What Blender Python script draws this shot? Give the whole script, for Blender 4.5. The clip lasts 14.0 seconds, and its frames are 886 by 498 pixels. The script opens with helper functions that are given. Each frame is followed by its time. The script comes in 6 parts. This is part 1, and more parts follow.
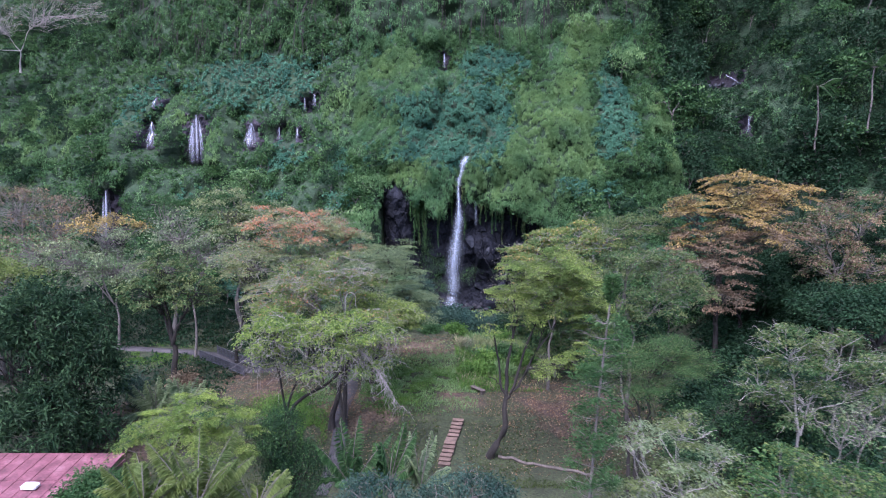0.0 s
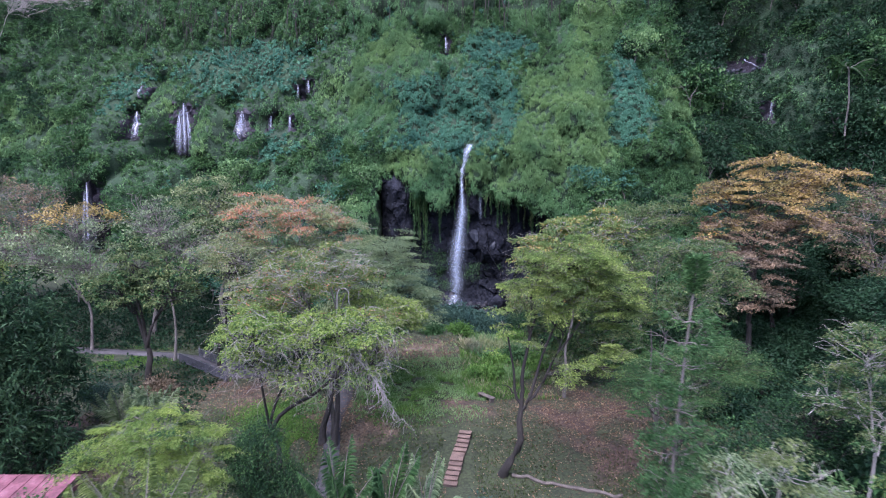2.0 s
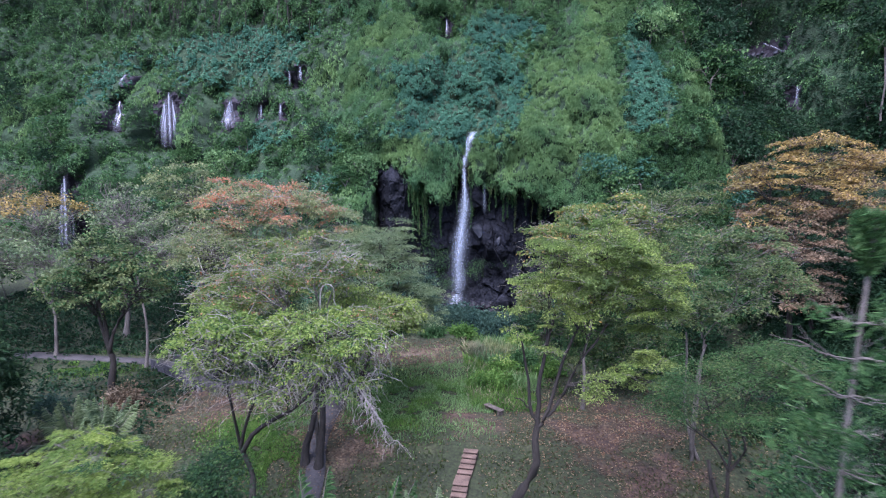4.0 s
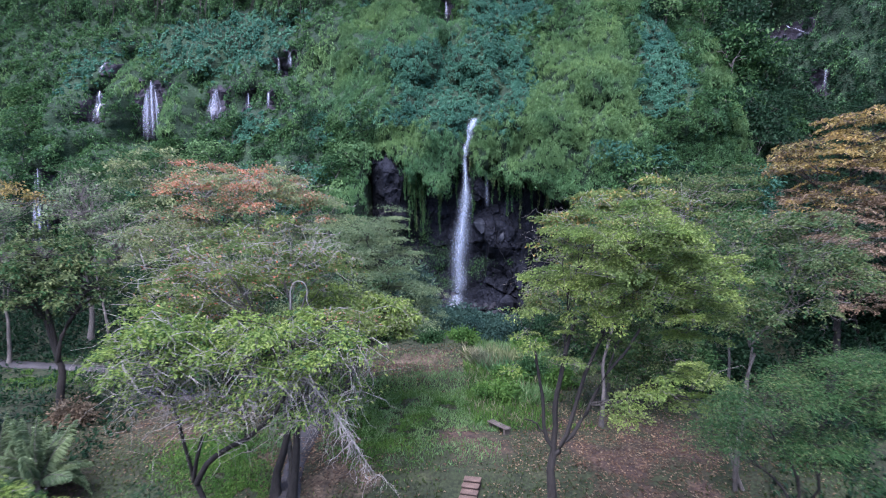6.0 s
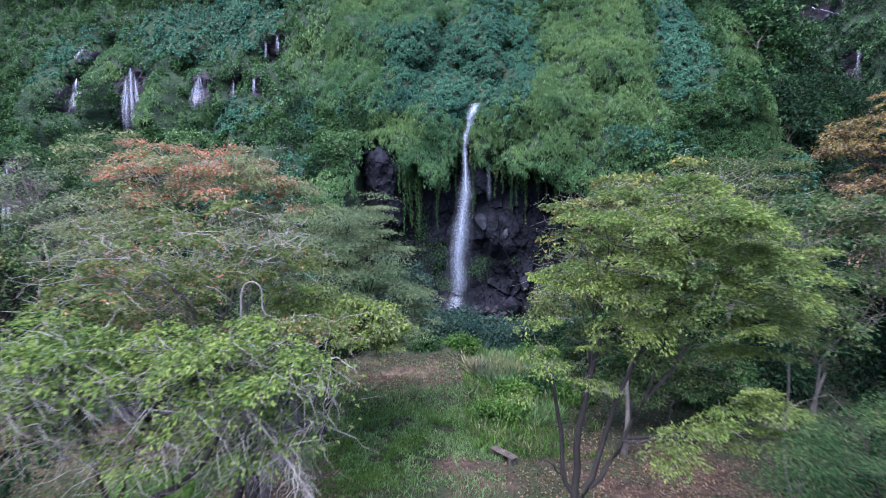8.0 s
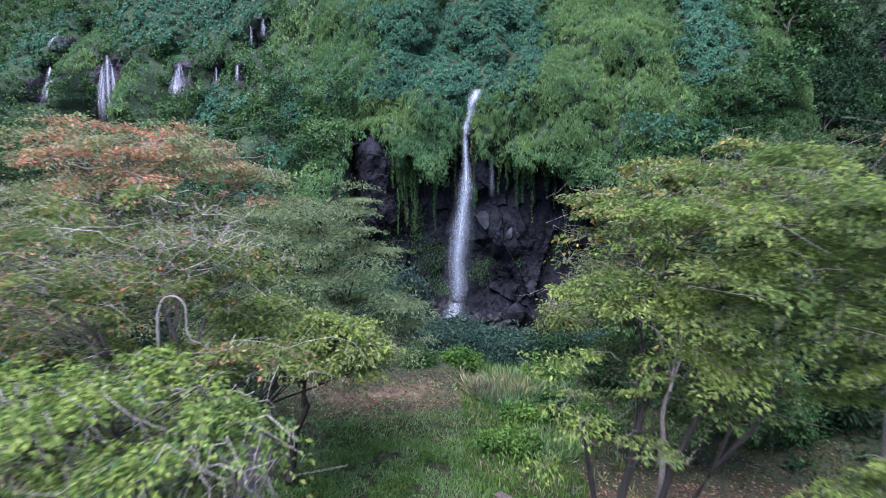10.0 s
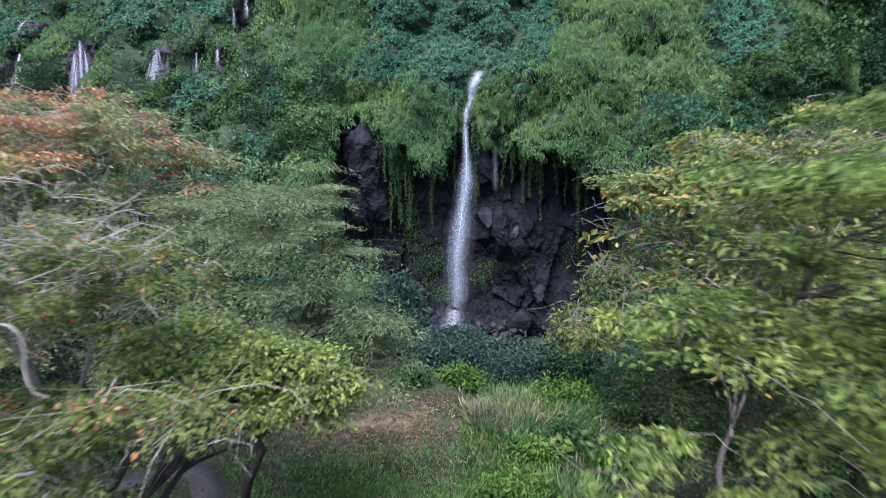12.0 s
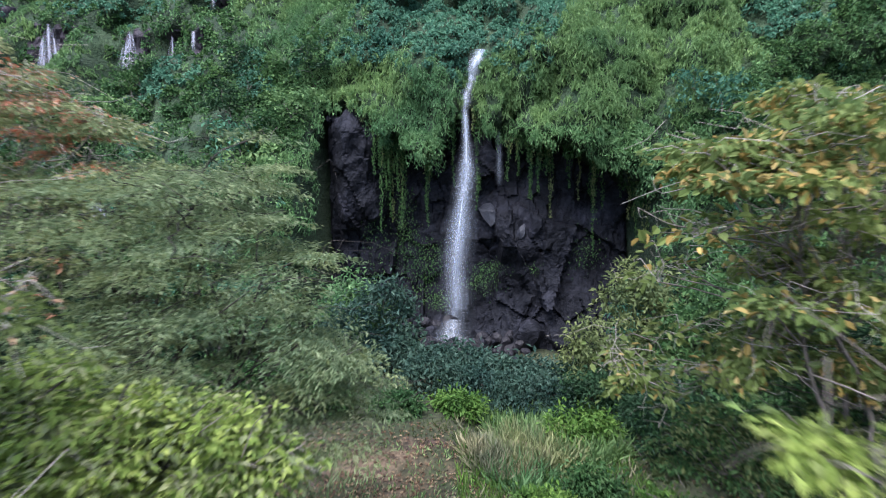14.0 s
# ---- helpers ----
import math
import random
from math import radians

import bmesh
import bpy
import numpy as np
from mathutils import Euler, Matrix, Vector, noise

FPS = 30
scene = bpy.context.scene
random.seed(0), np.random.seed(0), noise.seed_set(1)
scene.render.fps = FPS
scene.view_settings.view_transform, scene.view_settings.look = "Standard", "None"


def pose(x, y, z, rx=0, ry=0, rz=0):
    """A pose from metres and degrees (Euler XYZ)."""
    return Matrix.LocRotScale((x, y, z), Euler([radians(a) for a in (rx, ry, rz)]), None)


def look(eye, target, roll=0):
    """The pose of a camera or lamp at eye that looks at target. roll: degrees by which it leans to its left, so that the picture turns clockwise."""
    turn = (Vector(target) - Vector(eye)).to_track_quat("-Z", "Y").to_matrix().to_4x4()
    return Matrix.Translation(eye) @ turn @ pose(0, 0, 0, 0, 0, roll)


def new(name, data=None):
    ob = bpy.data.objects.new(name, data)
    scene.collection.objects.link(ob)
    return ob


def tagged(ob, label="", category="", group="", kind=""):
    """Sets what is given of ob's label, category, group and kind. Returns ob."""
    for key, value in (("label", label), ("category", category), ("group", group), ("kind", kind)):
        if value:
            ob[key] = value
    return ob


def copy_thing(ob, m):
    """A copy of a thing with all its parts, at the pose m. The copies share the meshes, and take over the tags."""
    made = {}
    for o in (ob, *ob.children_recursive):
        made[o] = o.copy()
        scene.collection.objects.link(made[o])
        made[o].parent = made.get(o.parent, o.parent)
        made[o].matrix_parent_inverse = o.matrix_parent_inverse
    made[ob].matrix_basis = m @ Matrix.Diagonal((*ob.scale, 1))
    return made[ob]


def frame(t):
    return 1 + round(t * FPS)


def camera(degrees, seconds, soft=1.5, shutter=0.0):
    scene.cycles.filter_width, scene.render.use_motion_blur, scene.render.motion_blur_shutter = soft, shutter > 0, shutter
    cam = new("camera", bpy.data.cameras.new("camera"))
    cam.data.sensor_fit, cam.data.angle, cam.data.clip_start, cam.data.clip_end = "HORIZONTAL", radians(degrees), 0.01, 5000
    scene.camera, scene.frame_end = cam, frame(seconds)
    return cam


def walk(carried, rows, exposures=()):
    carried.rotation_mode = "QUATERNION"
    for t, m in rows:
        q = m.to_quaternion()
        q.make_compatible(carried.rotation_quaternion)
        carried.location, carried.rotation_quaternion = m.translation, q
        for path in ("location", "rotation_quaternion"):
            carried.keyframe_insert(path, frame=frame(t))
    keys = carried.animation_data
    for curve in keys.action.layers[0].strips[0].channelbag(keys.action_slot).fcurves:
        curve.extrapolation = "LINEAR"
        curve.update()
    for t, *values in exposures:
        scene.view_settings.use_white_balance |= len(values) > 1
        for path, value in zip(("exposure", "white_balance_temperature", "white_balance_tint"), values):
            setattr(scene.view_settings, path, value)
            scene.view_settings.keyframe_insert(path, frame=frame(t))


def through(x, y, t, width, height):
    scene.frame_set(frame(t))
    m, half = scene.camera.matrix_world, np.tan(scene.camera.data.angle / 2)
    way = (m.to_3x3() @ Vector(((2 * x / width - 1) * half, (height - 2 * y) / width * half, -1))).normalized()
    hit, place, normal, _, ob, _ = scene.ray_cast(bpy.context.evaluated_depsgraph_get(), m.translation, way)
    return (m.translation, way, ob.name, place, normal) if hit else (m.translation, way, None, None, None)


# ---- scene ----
cam = camera(69.0, 14.0, soft=1.05, shutter=1.4)
METRES, EYE, TILT, LEAN, TURN = 50.0, 26.0, -8.0, 0.0, 0.0
ROWS = [
    (0.0, 0.0, 0.0, 0.0, 0.0, 0.0, -0.0),
    (0.5, -0.0039, 0.0336, -0.0048, -0.02, -0.03, 0.01),
    (1.0, -0.0066, 0.0681, -0.0092, -0.12, -0.01, 0.03),
    (1.5, -0.009, 0.1031, -0.0131, -0.14, -0.01, 0.05),
    (2.0, -0.0107, 0.1385, -0.0168, -0.12, 0.02, 0.07),
    (2.5, -0.0118, 0.1742, -0.0202, -0.11, 0.03, 0.09),
    (3.0, -0.0126, 0.2101, -0.0243, -0.1, 0.07, 0.13),
    (5.5, -0.007, 0.3897, -0.0431, 0.03, 0.3, 0.21),
    (6.0, -0.0051, 0.4247, -0.0454, 0.08, 0.32, 0.22),
    (6.5, -0.003, 0.4596, -0.0483, 0.12, 0.31, 0.22),
    (7.0, -0.0007, 0.4959, -0.0508, 0.15, 0.36, 0.21),
    (7.5, 0.0017, 0.5316, -0.0524, 0.19, 0.37, 0.2),
    (8.0, 0.0038, 0.5674, -0.0517, 0.24, 0.39, 0.2),
    (10.5, 0.0123, 0.746, -0.0491, 0.39, 0.43, 0.07),
    (11.0, 0.014, 0.7816, -0.0489, 0.44, 0.42, 0.08),
    (11.5, 0.0158, 0.8175, -0.0483, 0.49, 0.44, 0.07),
    (12.0, 0.0176, 0.8535, -0.0475, 0.53, 0.44, 0.08),
    (12.5, 0.0192, 0.8896, -0.0467, 0.58, 0.45, 0.09),
    (13.0, 0.0209, 0.9254, -0.046, 0.61, 0.45, 0.1),
    (13.5, 0.0229, 0.9608, -0.0452, 0.67, 0.45, 0.1),
    (14.0, 0.0251, 0.9957, -0.0434, 0.73, 0.42, 0.13),
]
walk(cam, [(t, pose(0, 0, EYE, TILT, LEAN, TURN) @ pose(METRES * x, METRES * y, METRES * z, 90 + pitch, roll, yaw)) for t, x, y, z, yaw, pitch, roll in ROWS], [(0.0, 2.55, 5540, 30), (7.0, 2.5, 5420, 25), (10.5, 2.5, 5720, 22), (14.0, 2.55, 5990, 17)])

# ---- world, sun, exposure ----
world = bpy.data.worlds.new("overcast_sky")
scene.world = world
world.use_nodes = True
_nt = world.node_tree
_sky = _nt.nodes.new("ShaderNodeTexSky")
_sky.sky_type = "NISHITA"
_sky.sun_disc = False
_sky.sun_elevation = radians(60)
_sky.sun_rotation = radians(200)
_sky.air_density, _sky.dust_density = 1.0, 2.0
_bg = _nt.nodes["Background"]
_bg.inputs["Strength"].default_value = 0.054
_nt.links.new(_sky.outputs[0], _bg.inputs["Color"])
sun = new("sun", bpy.data.lights.new("sun", "SUN"))
sun.data.energy, sun.data.angle, sun.data.color = 1.65, radians(50), (1.0, 0.97, 0.92)
sun.matrix_world = look((-24, -6, 118), (0, 60, 0))


# ---- noise and mesh tools ----
def smooth(a, b, v):
    t = np.clip((np.asarray(v, float) - a) / (b - a), 0, 1)
    return t * t * (3 - 2 * t)


def hash2(i, j, seed):
    n = np.sin(i * 127.1 + j * 311.7 + seed * 74.7) * 43758.5453
    return n - np.floor(n)


def vnoise(x, y, seed=0):
    """Smooth value noise from -1 to 1."""
    x, y = np.asarray(x, float), np.asarray(y, float)
    i, j = np.floor(x), np.floor(y)
    u, v = x - i, y - j
    u, v = u * u * (3 - 2 * u), v * v * (3 - 2 * v)
    a, b = hash2(i, j, seed), hash2(i + 1, j, seed)
    c, d = hash2(i, j + 1, seed), hash2(i + 1, j + 1, seed)
    return 2 * ((a * (1 - u) + b * u) * (1 - v) + (c * (1 - u) + d * u) * v) - 1


def fbm(x, y, seed=0, octaves=4):
    out, amp = 0, 0.5
    for k in range(octaves):
        out = out + amp * vnoise(np.asarray(x) * 2 ** k, np.asarray(y) * 2 ** k, seed + 7 * k)
        amp *= 0.5
    return out


def mounds(x, z, size, seed):
    """Rounded heaps side by side, as bushes grow: 0 in the creases, 1 on the tops."""
    u, v = np.asarray(x, float) / size, np.asarray(z, float) / (size * 1.25)
    i, j = np.floor(u), np.floor(v)
    out = np.zeros(np.shape(u))
    for a in (-1, 0, 1):
        for b in (-1, 0, 1):
            ci, cj = i + a, j + b
            dx, dz = ci + hash2(ci, cj, seed) - u, cj + hash2(ci, cj, seed + 3) - v
            r = 0.5 + 0.45 * hash2(ci, cj, seed + 5)
            out = np.maximum(out, np.sqrt(np.clip(1 - (dx * dx + dz * dz) / (r * r), 0, 1)) * (0.5 + 0.5 * hash2(ci, cj, seed + 9)))
    return out


def mesh_np(name, verts, faces, material, smooth_shade=False):
    """A mesh from arrays: verts (n, 3) and faces (m, 3 or 4)."""
    me = bpy.data.meshes.new(name)
    verts, faces = np.asarray(verts, np.float32), np.asarray(faces, np.int32)
    k = faces.shape[1]
    me.vertices.add(len(verts))
    me.vertices.foreach_set("co", verts.ravel())
    me.loops.add(faces.size)
    me.loops.foreach_set("vertex_index", faces.ravel())
    me.polygons.add(len(faces))
    me.polygons.foreach_set("loop_start", np.arange(0, faces.size, k, dtype=np.int32))
    me.polygons.foreach_set("use_smooth", np.full(len(faces), smooth_shade, dtype=bool))
    me.update(calc_edges=True)
    me.materials.append(material)
    return me


def unit(v):
    v = np.asarray(v, float)
    return v / np.maximum(np.linalg.norm(v, axis=-1, keepdims=True), 1e-9)


def leaf_mesh(name, pos, axis, normal, length, width, material, fold=0.25, oval=False):
    """Leaves folded along the midrib: kites, or ovals with two corners a side."""
    axis = unit(axis)
    side = unit(np.cross(axis, normal))
    up = np.cross(side, axis)
    L, W = np.asarray(length)[:, None], np.asarray(width)[:, None]
    base, tip = pos - axis * L * 0.5, pos + axis * L * 0.5 - up * L * 0.12
    i = np.arange(len(pos))[:, None]
    if not oval:
        mid = pos + axis * L * 0.05 + up * W * fold
        verts = np.stack([base, mid - side * W * 0.5, tip, mid + side * W * 0.5], 1).reshape(-1, 3)
        faces = np.concatenate([i * 4 + [0, 1, 2], i * 4 + [0, 2, 3]], 1).reshape(-1, 3)
    else:
        m1, m2 = pos - axis * L * 0.2 + up * W * fold * 0.8, pos + axis * L * 0.22 + up * W * fold * 0.6
        verts = np.stack([base, m1 - side * W * 0.42, m2 - side * W * 0.48, tip, m2 + side * W * 0.48, m1 + side * W * 0.42], 1).reshape(-1, 3)
        faces = np.concatenate([i * 6 + [0, 1, 2, 3], i * 6 + [0, 3, 4, 5]], 1).reshape(-1, 4)
    return mesh_np(name, verts, faces, material)


class Tubes:
    """Tapered tubes gathered into one mesh."""

    def __init__(self):
        self.v, self.f, self.n = [], [], 0

    def add(self, pts, radii, sides=6):
        pts = np.asarray(pts, float)
        radii = np.broadcast_to(np.asarray(radii, float), (len(pts),))
        t = unit(np.gradient(pts, axis=0))
        ref = np.where(np.abs(t[:, 2:3]) > 0.9, [[1.0, 0, 0]], [[0, 0, 1.0]])
        s = unit(np.cross(t, ref))
        u = np.cross(s, t)
        a = np.linspace(0, 2 * math.pi, sides, endpoint=False)
        ring = pts[:, None] + radii[:, None, None] * (s[:, None] * np.cos(a)[None, :, None] + u[:, None] * np.sin(a)[None, :, None])
        self.v.append(ring.reshape(-1, 3))
        m = np.arange(len(pts) - 1)[:, None] * sides
        k = np.arange(sides)[None]
        k2 = (k + 1) % sides
        f = np.stack([m + k, m + k2, m + sides + k2, m + sides + k], -1).reshape(-1, 4)
        self.f.append(f + self.n)
        self.n += len(pts) * sides

    def mesh(self, name, material):
        return mesh_np(name, np.concatenate(self.v), np.concatenate(self.f), material, True)


def bend(a, b, rng, n=6, up=0.0, wild=0.06):
    """A gently wavering line from a to b that first climbs by up."""
    a, b = np.asarray(a, float), np.asarray(b, float)
    t = np.linspace(0, 1, n)[:, None]
    d = np.linalg.norm(b - a)
    p = a * (1 - t) + b * t
    p[:, 2] += up * d * np.sin(math.pi * t[:, 0])
    for k in (1, 2, 3):
        p = p + rng.normal(0, wild * d / k ** 0.7, 3) * np.sin(math.pi * k * t)
    return p


def sweep(a, b, rng, n=9, wild=0.04):
    """A limb that leaves a steeply and then leans out to b."""
    a, b = np.asarray(a, float), np.asarray(b, float)
    t = np.linspace(0, 1, n)[:, None]
    c = a + (b - a) * [0.35, 0.35, 0.72]
    p = (1 - t) ** 2 * a + 2 * t * (1 - t) * c + t * t * b
    d = np.linalg.norm(b - a)
    for k in (1, 2, 3):
        p = p + rng.normal(0, wild * d / k, 3) * np.sin(math.pi * k * t)
    return p


def part(name, data, parent, label=""):
    ob = new(name, data)
    ob.parent = parent
    return tagged(ob, label)


def thing(name, label, category, at=(0, 0, 0), group="", kind=""):
    ob = new(name)
    ob.empty_display_size = 0.3
    ob.location = at
    return tagged(ob, label, category, group, kind)


def box_bm(bm, x0, x1, y0, y1, z0, z1, bevel=0.0):
    r = bmesh.ops.create_cube(bm, size=1, matrix=Matrix.Translation(((x0 + x1) / 2, (y0 + y1) / 2, (z0 + z1) / 2)) @ Matrix.Diagonal((x1 - x0, y1 - y0, z1 - z0, 1)))
    if bevel:
        edges = list({e for v in r["verts"] for e in v.link_edges})
        bmesh.ops.bevel(bm, geom=edges, offset=bevel, segments=1, affect="EDGES")


def bm_mesh(name, bm, material):
    me = bpy.data.meshes.new(name)
    bm.to_mesh(me)
    bm.free()
    me.materials.append(material)
    return me


# ---- materials ----
def mat(name):
    m = bpy.data.materials.new(name)
    m.use_nodes = True
    nt = m.node_tree
    return m, nt, nt.nodes["Principled BSDF"]


def node(nt, kind, **inputs):
    n = nt.nodes.new(kind)
    for k, v in inputs.items():
        n.inputs[k.replace("_", " ")].default_value = v
    return n


def ramp(nt, source, stops):
    r = nt.nodes.new("ShaderNodeValToRGB")
    e = r.color_ramp.elements
    while len(e) < len(stops):
        e.new(0.5)
    for el, (p, c) in zip(e, stops):
        el.position, el.color = p, (*c, 1)
    nt.links.new(source, r.inputs[0])
    return r.outputs[0]


def mix(nt, fac, a, b, mode="MIX"):
    n = nt.nodes.new("ShaderNodeMix")
    n.data_type, n.blend_type = "RGBA", mode
    for sock, v in ((n.inputs[0], fac), (n.inputs[6], a), (n.inputs[7], b)):
        if isinstance(v, bpy.types.NodeSocket):
            nt.links.new(v, sock)
        elif isinstance(v, (int, float)):
            sock.default_value = v
        else:
            sock.default_value = (*v, 1)
    return n.outputs[2]


def place(nt):
    return nt.nodes.new("ShaderNodeNewGeometry").outputs["Position"]


def noise_tex(nt, scale, detail=4, vector=None):
    n = node(nt, "ShaderNodeTexNoise", Scale=scale, Detail=detail)
    nt.links.new(vector if vector else place(nt), n.inputs["Vector"])
    return n.outputs["Fac"]


def bump(nt, b, height, strength=0.5, distance=0.1):
    n = node(nt, "ShaderNodeBump", Strength=strength, Distance=distance)
    nt.links.new(height, n.inputs["Height"])
    nt.links.new(n.outputs[0], b.inputs["Normal"])


def leaf_mat(name, dark, mid, light, patch=0.25, gloss=0.55, through=0.3):
    """Foliage: a tone for each leaf, drifting from patch to patch."""
    m, nt, b = mat(name)
    geo = nt.nodes.new("ShaderNodeNewGeometry")
    c = ramp(nt, geo.outputs["Random Per Island"], [(0.0, dark), (0.5, mid), (1.0, light)])
    drift = ramp(nt, noise_tex(nt, patch, 3), [(0.3, (0.62, 0.72, 0.72)), (0.7, (1.3, 1.22, 1.05))])
    c = mix(nt, 1.0, c, drift, "MULTIPLY")
    nt.links.new(c, b.inputs["Base Color"])
    b.inputs["Roughness"].default_value = gloss
    b.inputs["Specular IOR Level"].default_value = 0.14
    tr = nt.nodes.new("ShaderNodeBsdfTranslucent")
    nt.links.new(c, tr.inputs["Color"])
    ms = nt.nodes.new("ShaderNodeMixShader")
    ms.inputs[0].default_value = through
    nt.links.new(b.outputs[0], ms.inputs[1])
    nt.links.new(tr.outputs[0], ms.inputs[2])
    nt.links.new(ms.outputs[0], nt.nodes["Material Output"].inputs["Surface"])
    return m


def plain_mat(name, stops, scale, rough=0.8, relief=0.4, distance=0.05, stretch=None, fine=None):
    """A surface of drifting tones with a fine relief."""
    m, nt, b = mat(name)
    v = place(nt)
    if stretch:
        mp = nt.nodes.new("ShaderNodeMapping")
        mp.inputs["Scale"].default_value = stretch
        nt.links.new(v, mp.inputs["Vector"])
        v = mp.outputs[0]
    big, small = noise_tex(nt, scale, 5, v), noise_tex(nt, fine or scale * 9, 4, v)
    c = ramp(nt, big, stops)
    c = mix(nt, 1.0, c, ramp(nt, small, [(0.3, (0.7, 0.7, 0.7)), (0.7, (1.25, 1.25, 1.25))]), "MULTIPLY")
    nt.links.new(c, b.inputs["Base Color"])
    b.inputs["Roughness"].default_value = rough
    bump(nt, b, small, relief, distance)
    return m


LEAF = {
    "teal": leaf_mat("creeper_leaf", (0.034, 0.108, 0.075), (0.058, 0.155, 0.107), (0.097, 0.213, 0.153), 0.2),
    "fern": leaf_mat("fern_leaf", (0.058, 0.138, 0.06), (0.106, 0.217, 0.098), (0.175, 0.3, 0.148), 0.2),
    "turf": leaf_mat("slope_grass", (0.086, 0.165, 0.068), (0.143, 0.248, 0.106), (0.21, 0.33, 0.15), 0.15),
    # deep green, set low so it also carries shade in the eastern gorge
    "dark": leaf_mat("dark_and_shaded_leaf", (0.012, 0.032, 0.017), (0.019, 0.049, 0.025), (0.03, 0.07, 0.036), 0.3),
    "mid": leaf_mat("green_leaf", (0.022, 0.06, 0.022), (0.046, 0.108, 0.04), (0.092, 0.17, 0.07), 0.3),
    "grass_green": leaf_mat("bright_grass", (0.05, 0.11, 0.024), (0.082, 0.17, 0.038), (0.135, 0.235, 0.06), 0.4),
    "lime": leaf_mat("lime_leaf", (0.115, 0.185, 0.044), (0.215, 0.305, 0.08), (0.34, 0.42, 0.14), 0.4, 0.6, 0.45),
    "almond": leaf_mat("almond_leaf", (0.1, 0.145, 0.045), (0.155, 0.21, 0.07), (0.23, 0.29, 0.115), 0.4, 0.6, 0.45),
    "olive": leaf_mat("olive_leaf", (0.075, 0.105, 0.045), (0.13, 0.17, 0.075), (0.205, 0.25, 0.12), 0.4, 0.6, 0.4),
    "grey": leaf_mat("grey_green_leaf", (0.115, 0.17, 0.09), (0.2, 0.265, 0.15), (0.3, 0.365, 0.23), 0.4, 0.6, 0.4),
    "blue": leaf_mat("blue_green_leaf", (0.018, 0.042, 0.034), (0.036, 0.076, 0.062), (0.07, 0.125, 0.105), 0.4),
    "red": leaf_mat("red_leaf", (0.44, 0.13, 0.07), (0.45, 0.225, 0.15), (0.52, 0.36, 0.26), 0.4),
    "orange": leaf_mat("orange_leaf", (0.21, 0.155, 0.055), (0.35, 0.255, 0.085), (0.45, 0.36, 0.17), 0.4),
    "brown": leaf_mat("brown_leaf", (0.1, 0.068, 0.046), (0.19, 0.14, 0.1), (0.29, 0.22, 0.165), 0.4),
    "straw_green": leaf_mat("pale_olive_leaf", (0.13, 0.17, 0.08), (0.22, 0.265, 0.135), (0.33, 0.36, 0.21), 0.5, 0.6, 0.4),
    "lawn": leaf_mat("lawn_blade", (0.021, 0.038, 0.011), (0.04, 0.064, 0.018), (0.072, 0.098, 0.032), 0.4),
    "mango": leaf_mat("mango_leaf", (0.012, 0.03, 0.016), (0.024, 0.056, 0.028), (0.062, 0.118, 0.058), 0.5),
    "straw": leaf_mat("dry_grass", (0.13, 0.14, 0.085), (0.22, 0.22, 0.14), (0.36, 0.345, 0.25), 0.5),
    "litter": leaf_mat("fallen_leaf", (0.07, 0.041, 0.03), (0.137, 0.086, 0.06), (0.27, 0.205, 0.145), 0.5, 0.7, 0.05),
}
BARK = {
    "dark": plain_mat("dark_bark", [(0.3, (0.012, 0.01, 0.009)), (0.7, (0.038, 0.032, 0.028))], 1.5, 0.9, 0.7, 0.05, (1, 1, 0.3)),
    "grey": plain_mat("grey_bark", [(0.3, (0.075, 0.066, 0.06)), (0.7, (0.19, 0.17, 0.155))], 1.5, 0.85, 0.5, 0.03, (1, 1, 0.4)),
    "pale": plain_mat("pale_bark", [(0.3, (0.18, 0.165, 0.15)), (0.7, (0.36, 0.335, 0.31))], 1.5, 0.8, 0.4, 0.02, (1, 1, 0.4)),
}
def dull(m, level):
    m.node_tree.nodes["Principled BSDF"].inputs["Specular IOR Level"].default_value = level
    return m


ROCK = dull(plain_mat("wet_basalt", [(0.3, (0.0078, 0.0088, 0.012)), (0.52, (0.0144, 0.0158, 0.0215)), (0.66, (0.0265, 0.0282, 0.0385)), (0.8, (0.051, 0.0535, 0.07))], 0.35, 0.72, 0.8, 0.25), 0.09)
FACE = dull(plain_mat("wet_violet_rock", [(0.3, (0.014, 0.012, 0.019)), (0.55, (0.03, 0.026, 0.036)), (0.75, (0.06, 0.052, 0.066))], 0.7, 0.6, 0.8, 0.2, (1, 1, 0.35)), 0.25)
PALE_STONE = dull(plain_mat("grey_wet_block", [(0.3, (0.015, 0.0175, 0.025)), (0.7, (0.036, 0.04, 0.053))], 0.6, 0.55, 0.6, 0.1), 0.3)
STONE = dull(plain_mat("grey_basalt_boulder", [(0.3, (0.008, 0.0079, 0.011)), (0.7, (0.021, 0.0208, 0.027))], 0.6, 0.6, 0.8, 0.12), 0.3)
EARTH = plain_mat("cliff_soil_and_moss", [(0.3, (0.01, 0.025, 0.011)), (0.55, (0.022, 0.05, 0.021)), (0.75, (0.042, 0.075, 0.034))], 0.15, 0.95, 1.0, 0.5, fine=4.0)
ASPHALT = plain_mat("worn_path", [(0.3, (0.03, 0.028, 0.03)), (0.7, (0.07, 0.064, 0.067))], 0.8, 0.85, 0.3, 0.01)
TREAD = plain_mat("reddish_stone_step", [(0.3, (0.08, 0.052, 0.04)), (0.7, (0.17, 0.115, 0.09))], 1.2, 0.85, 0.4, 0.02)
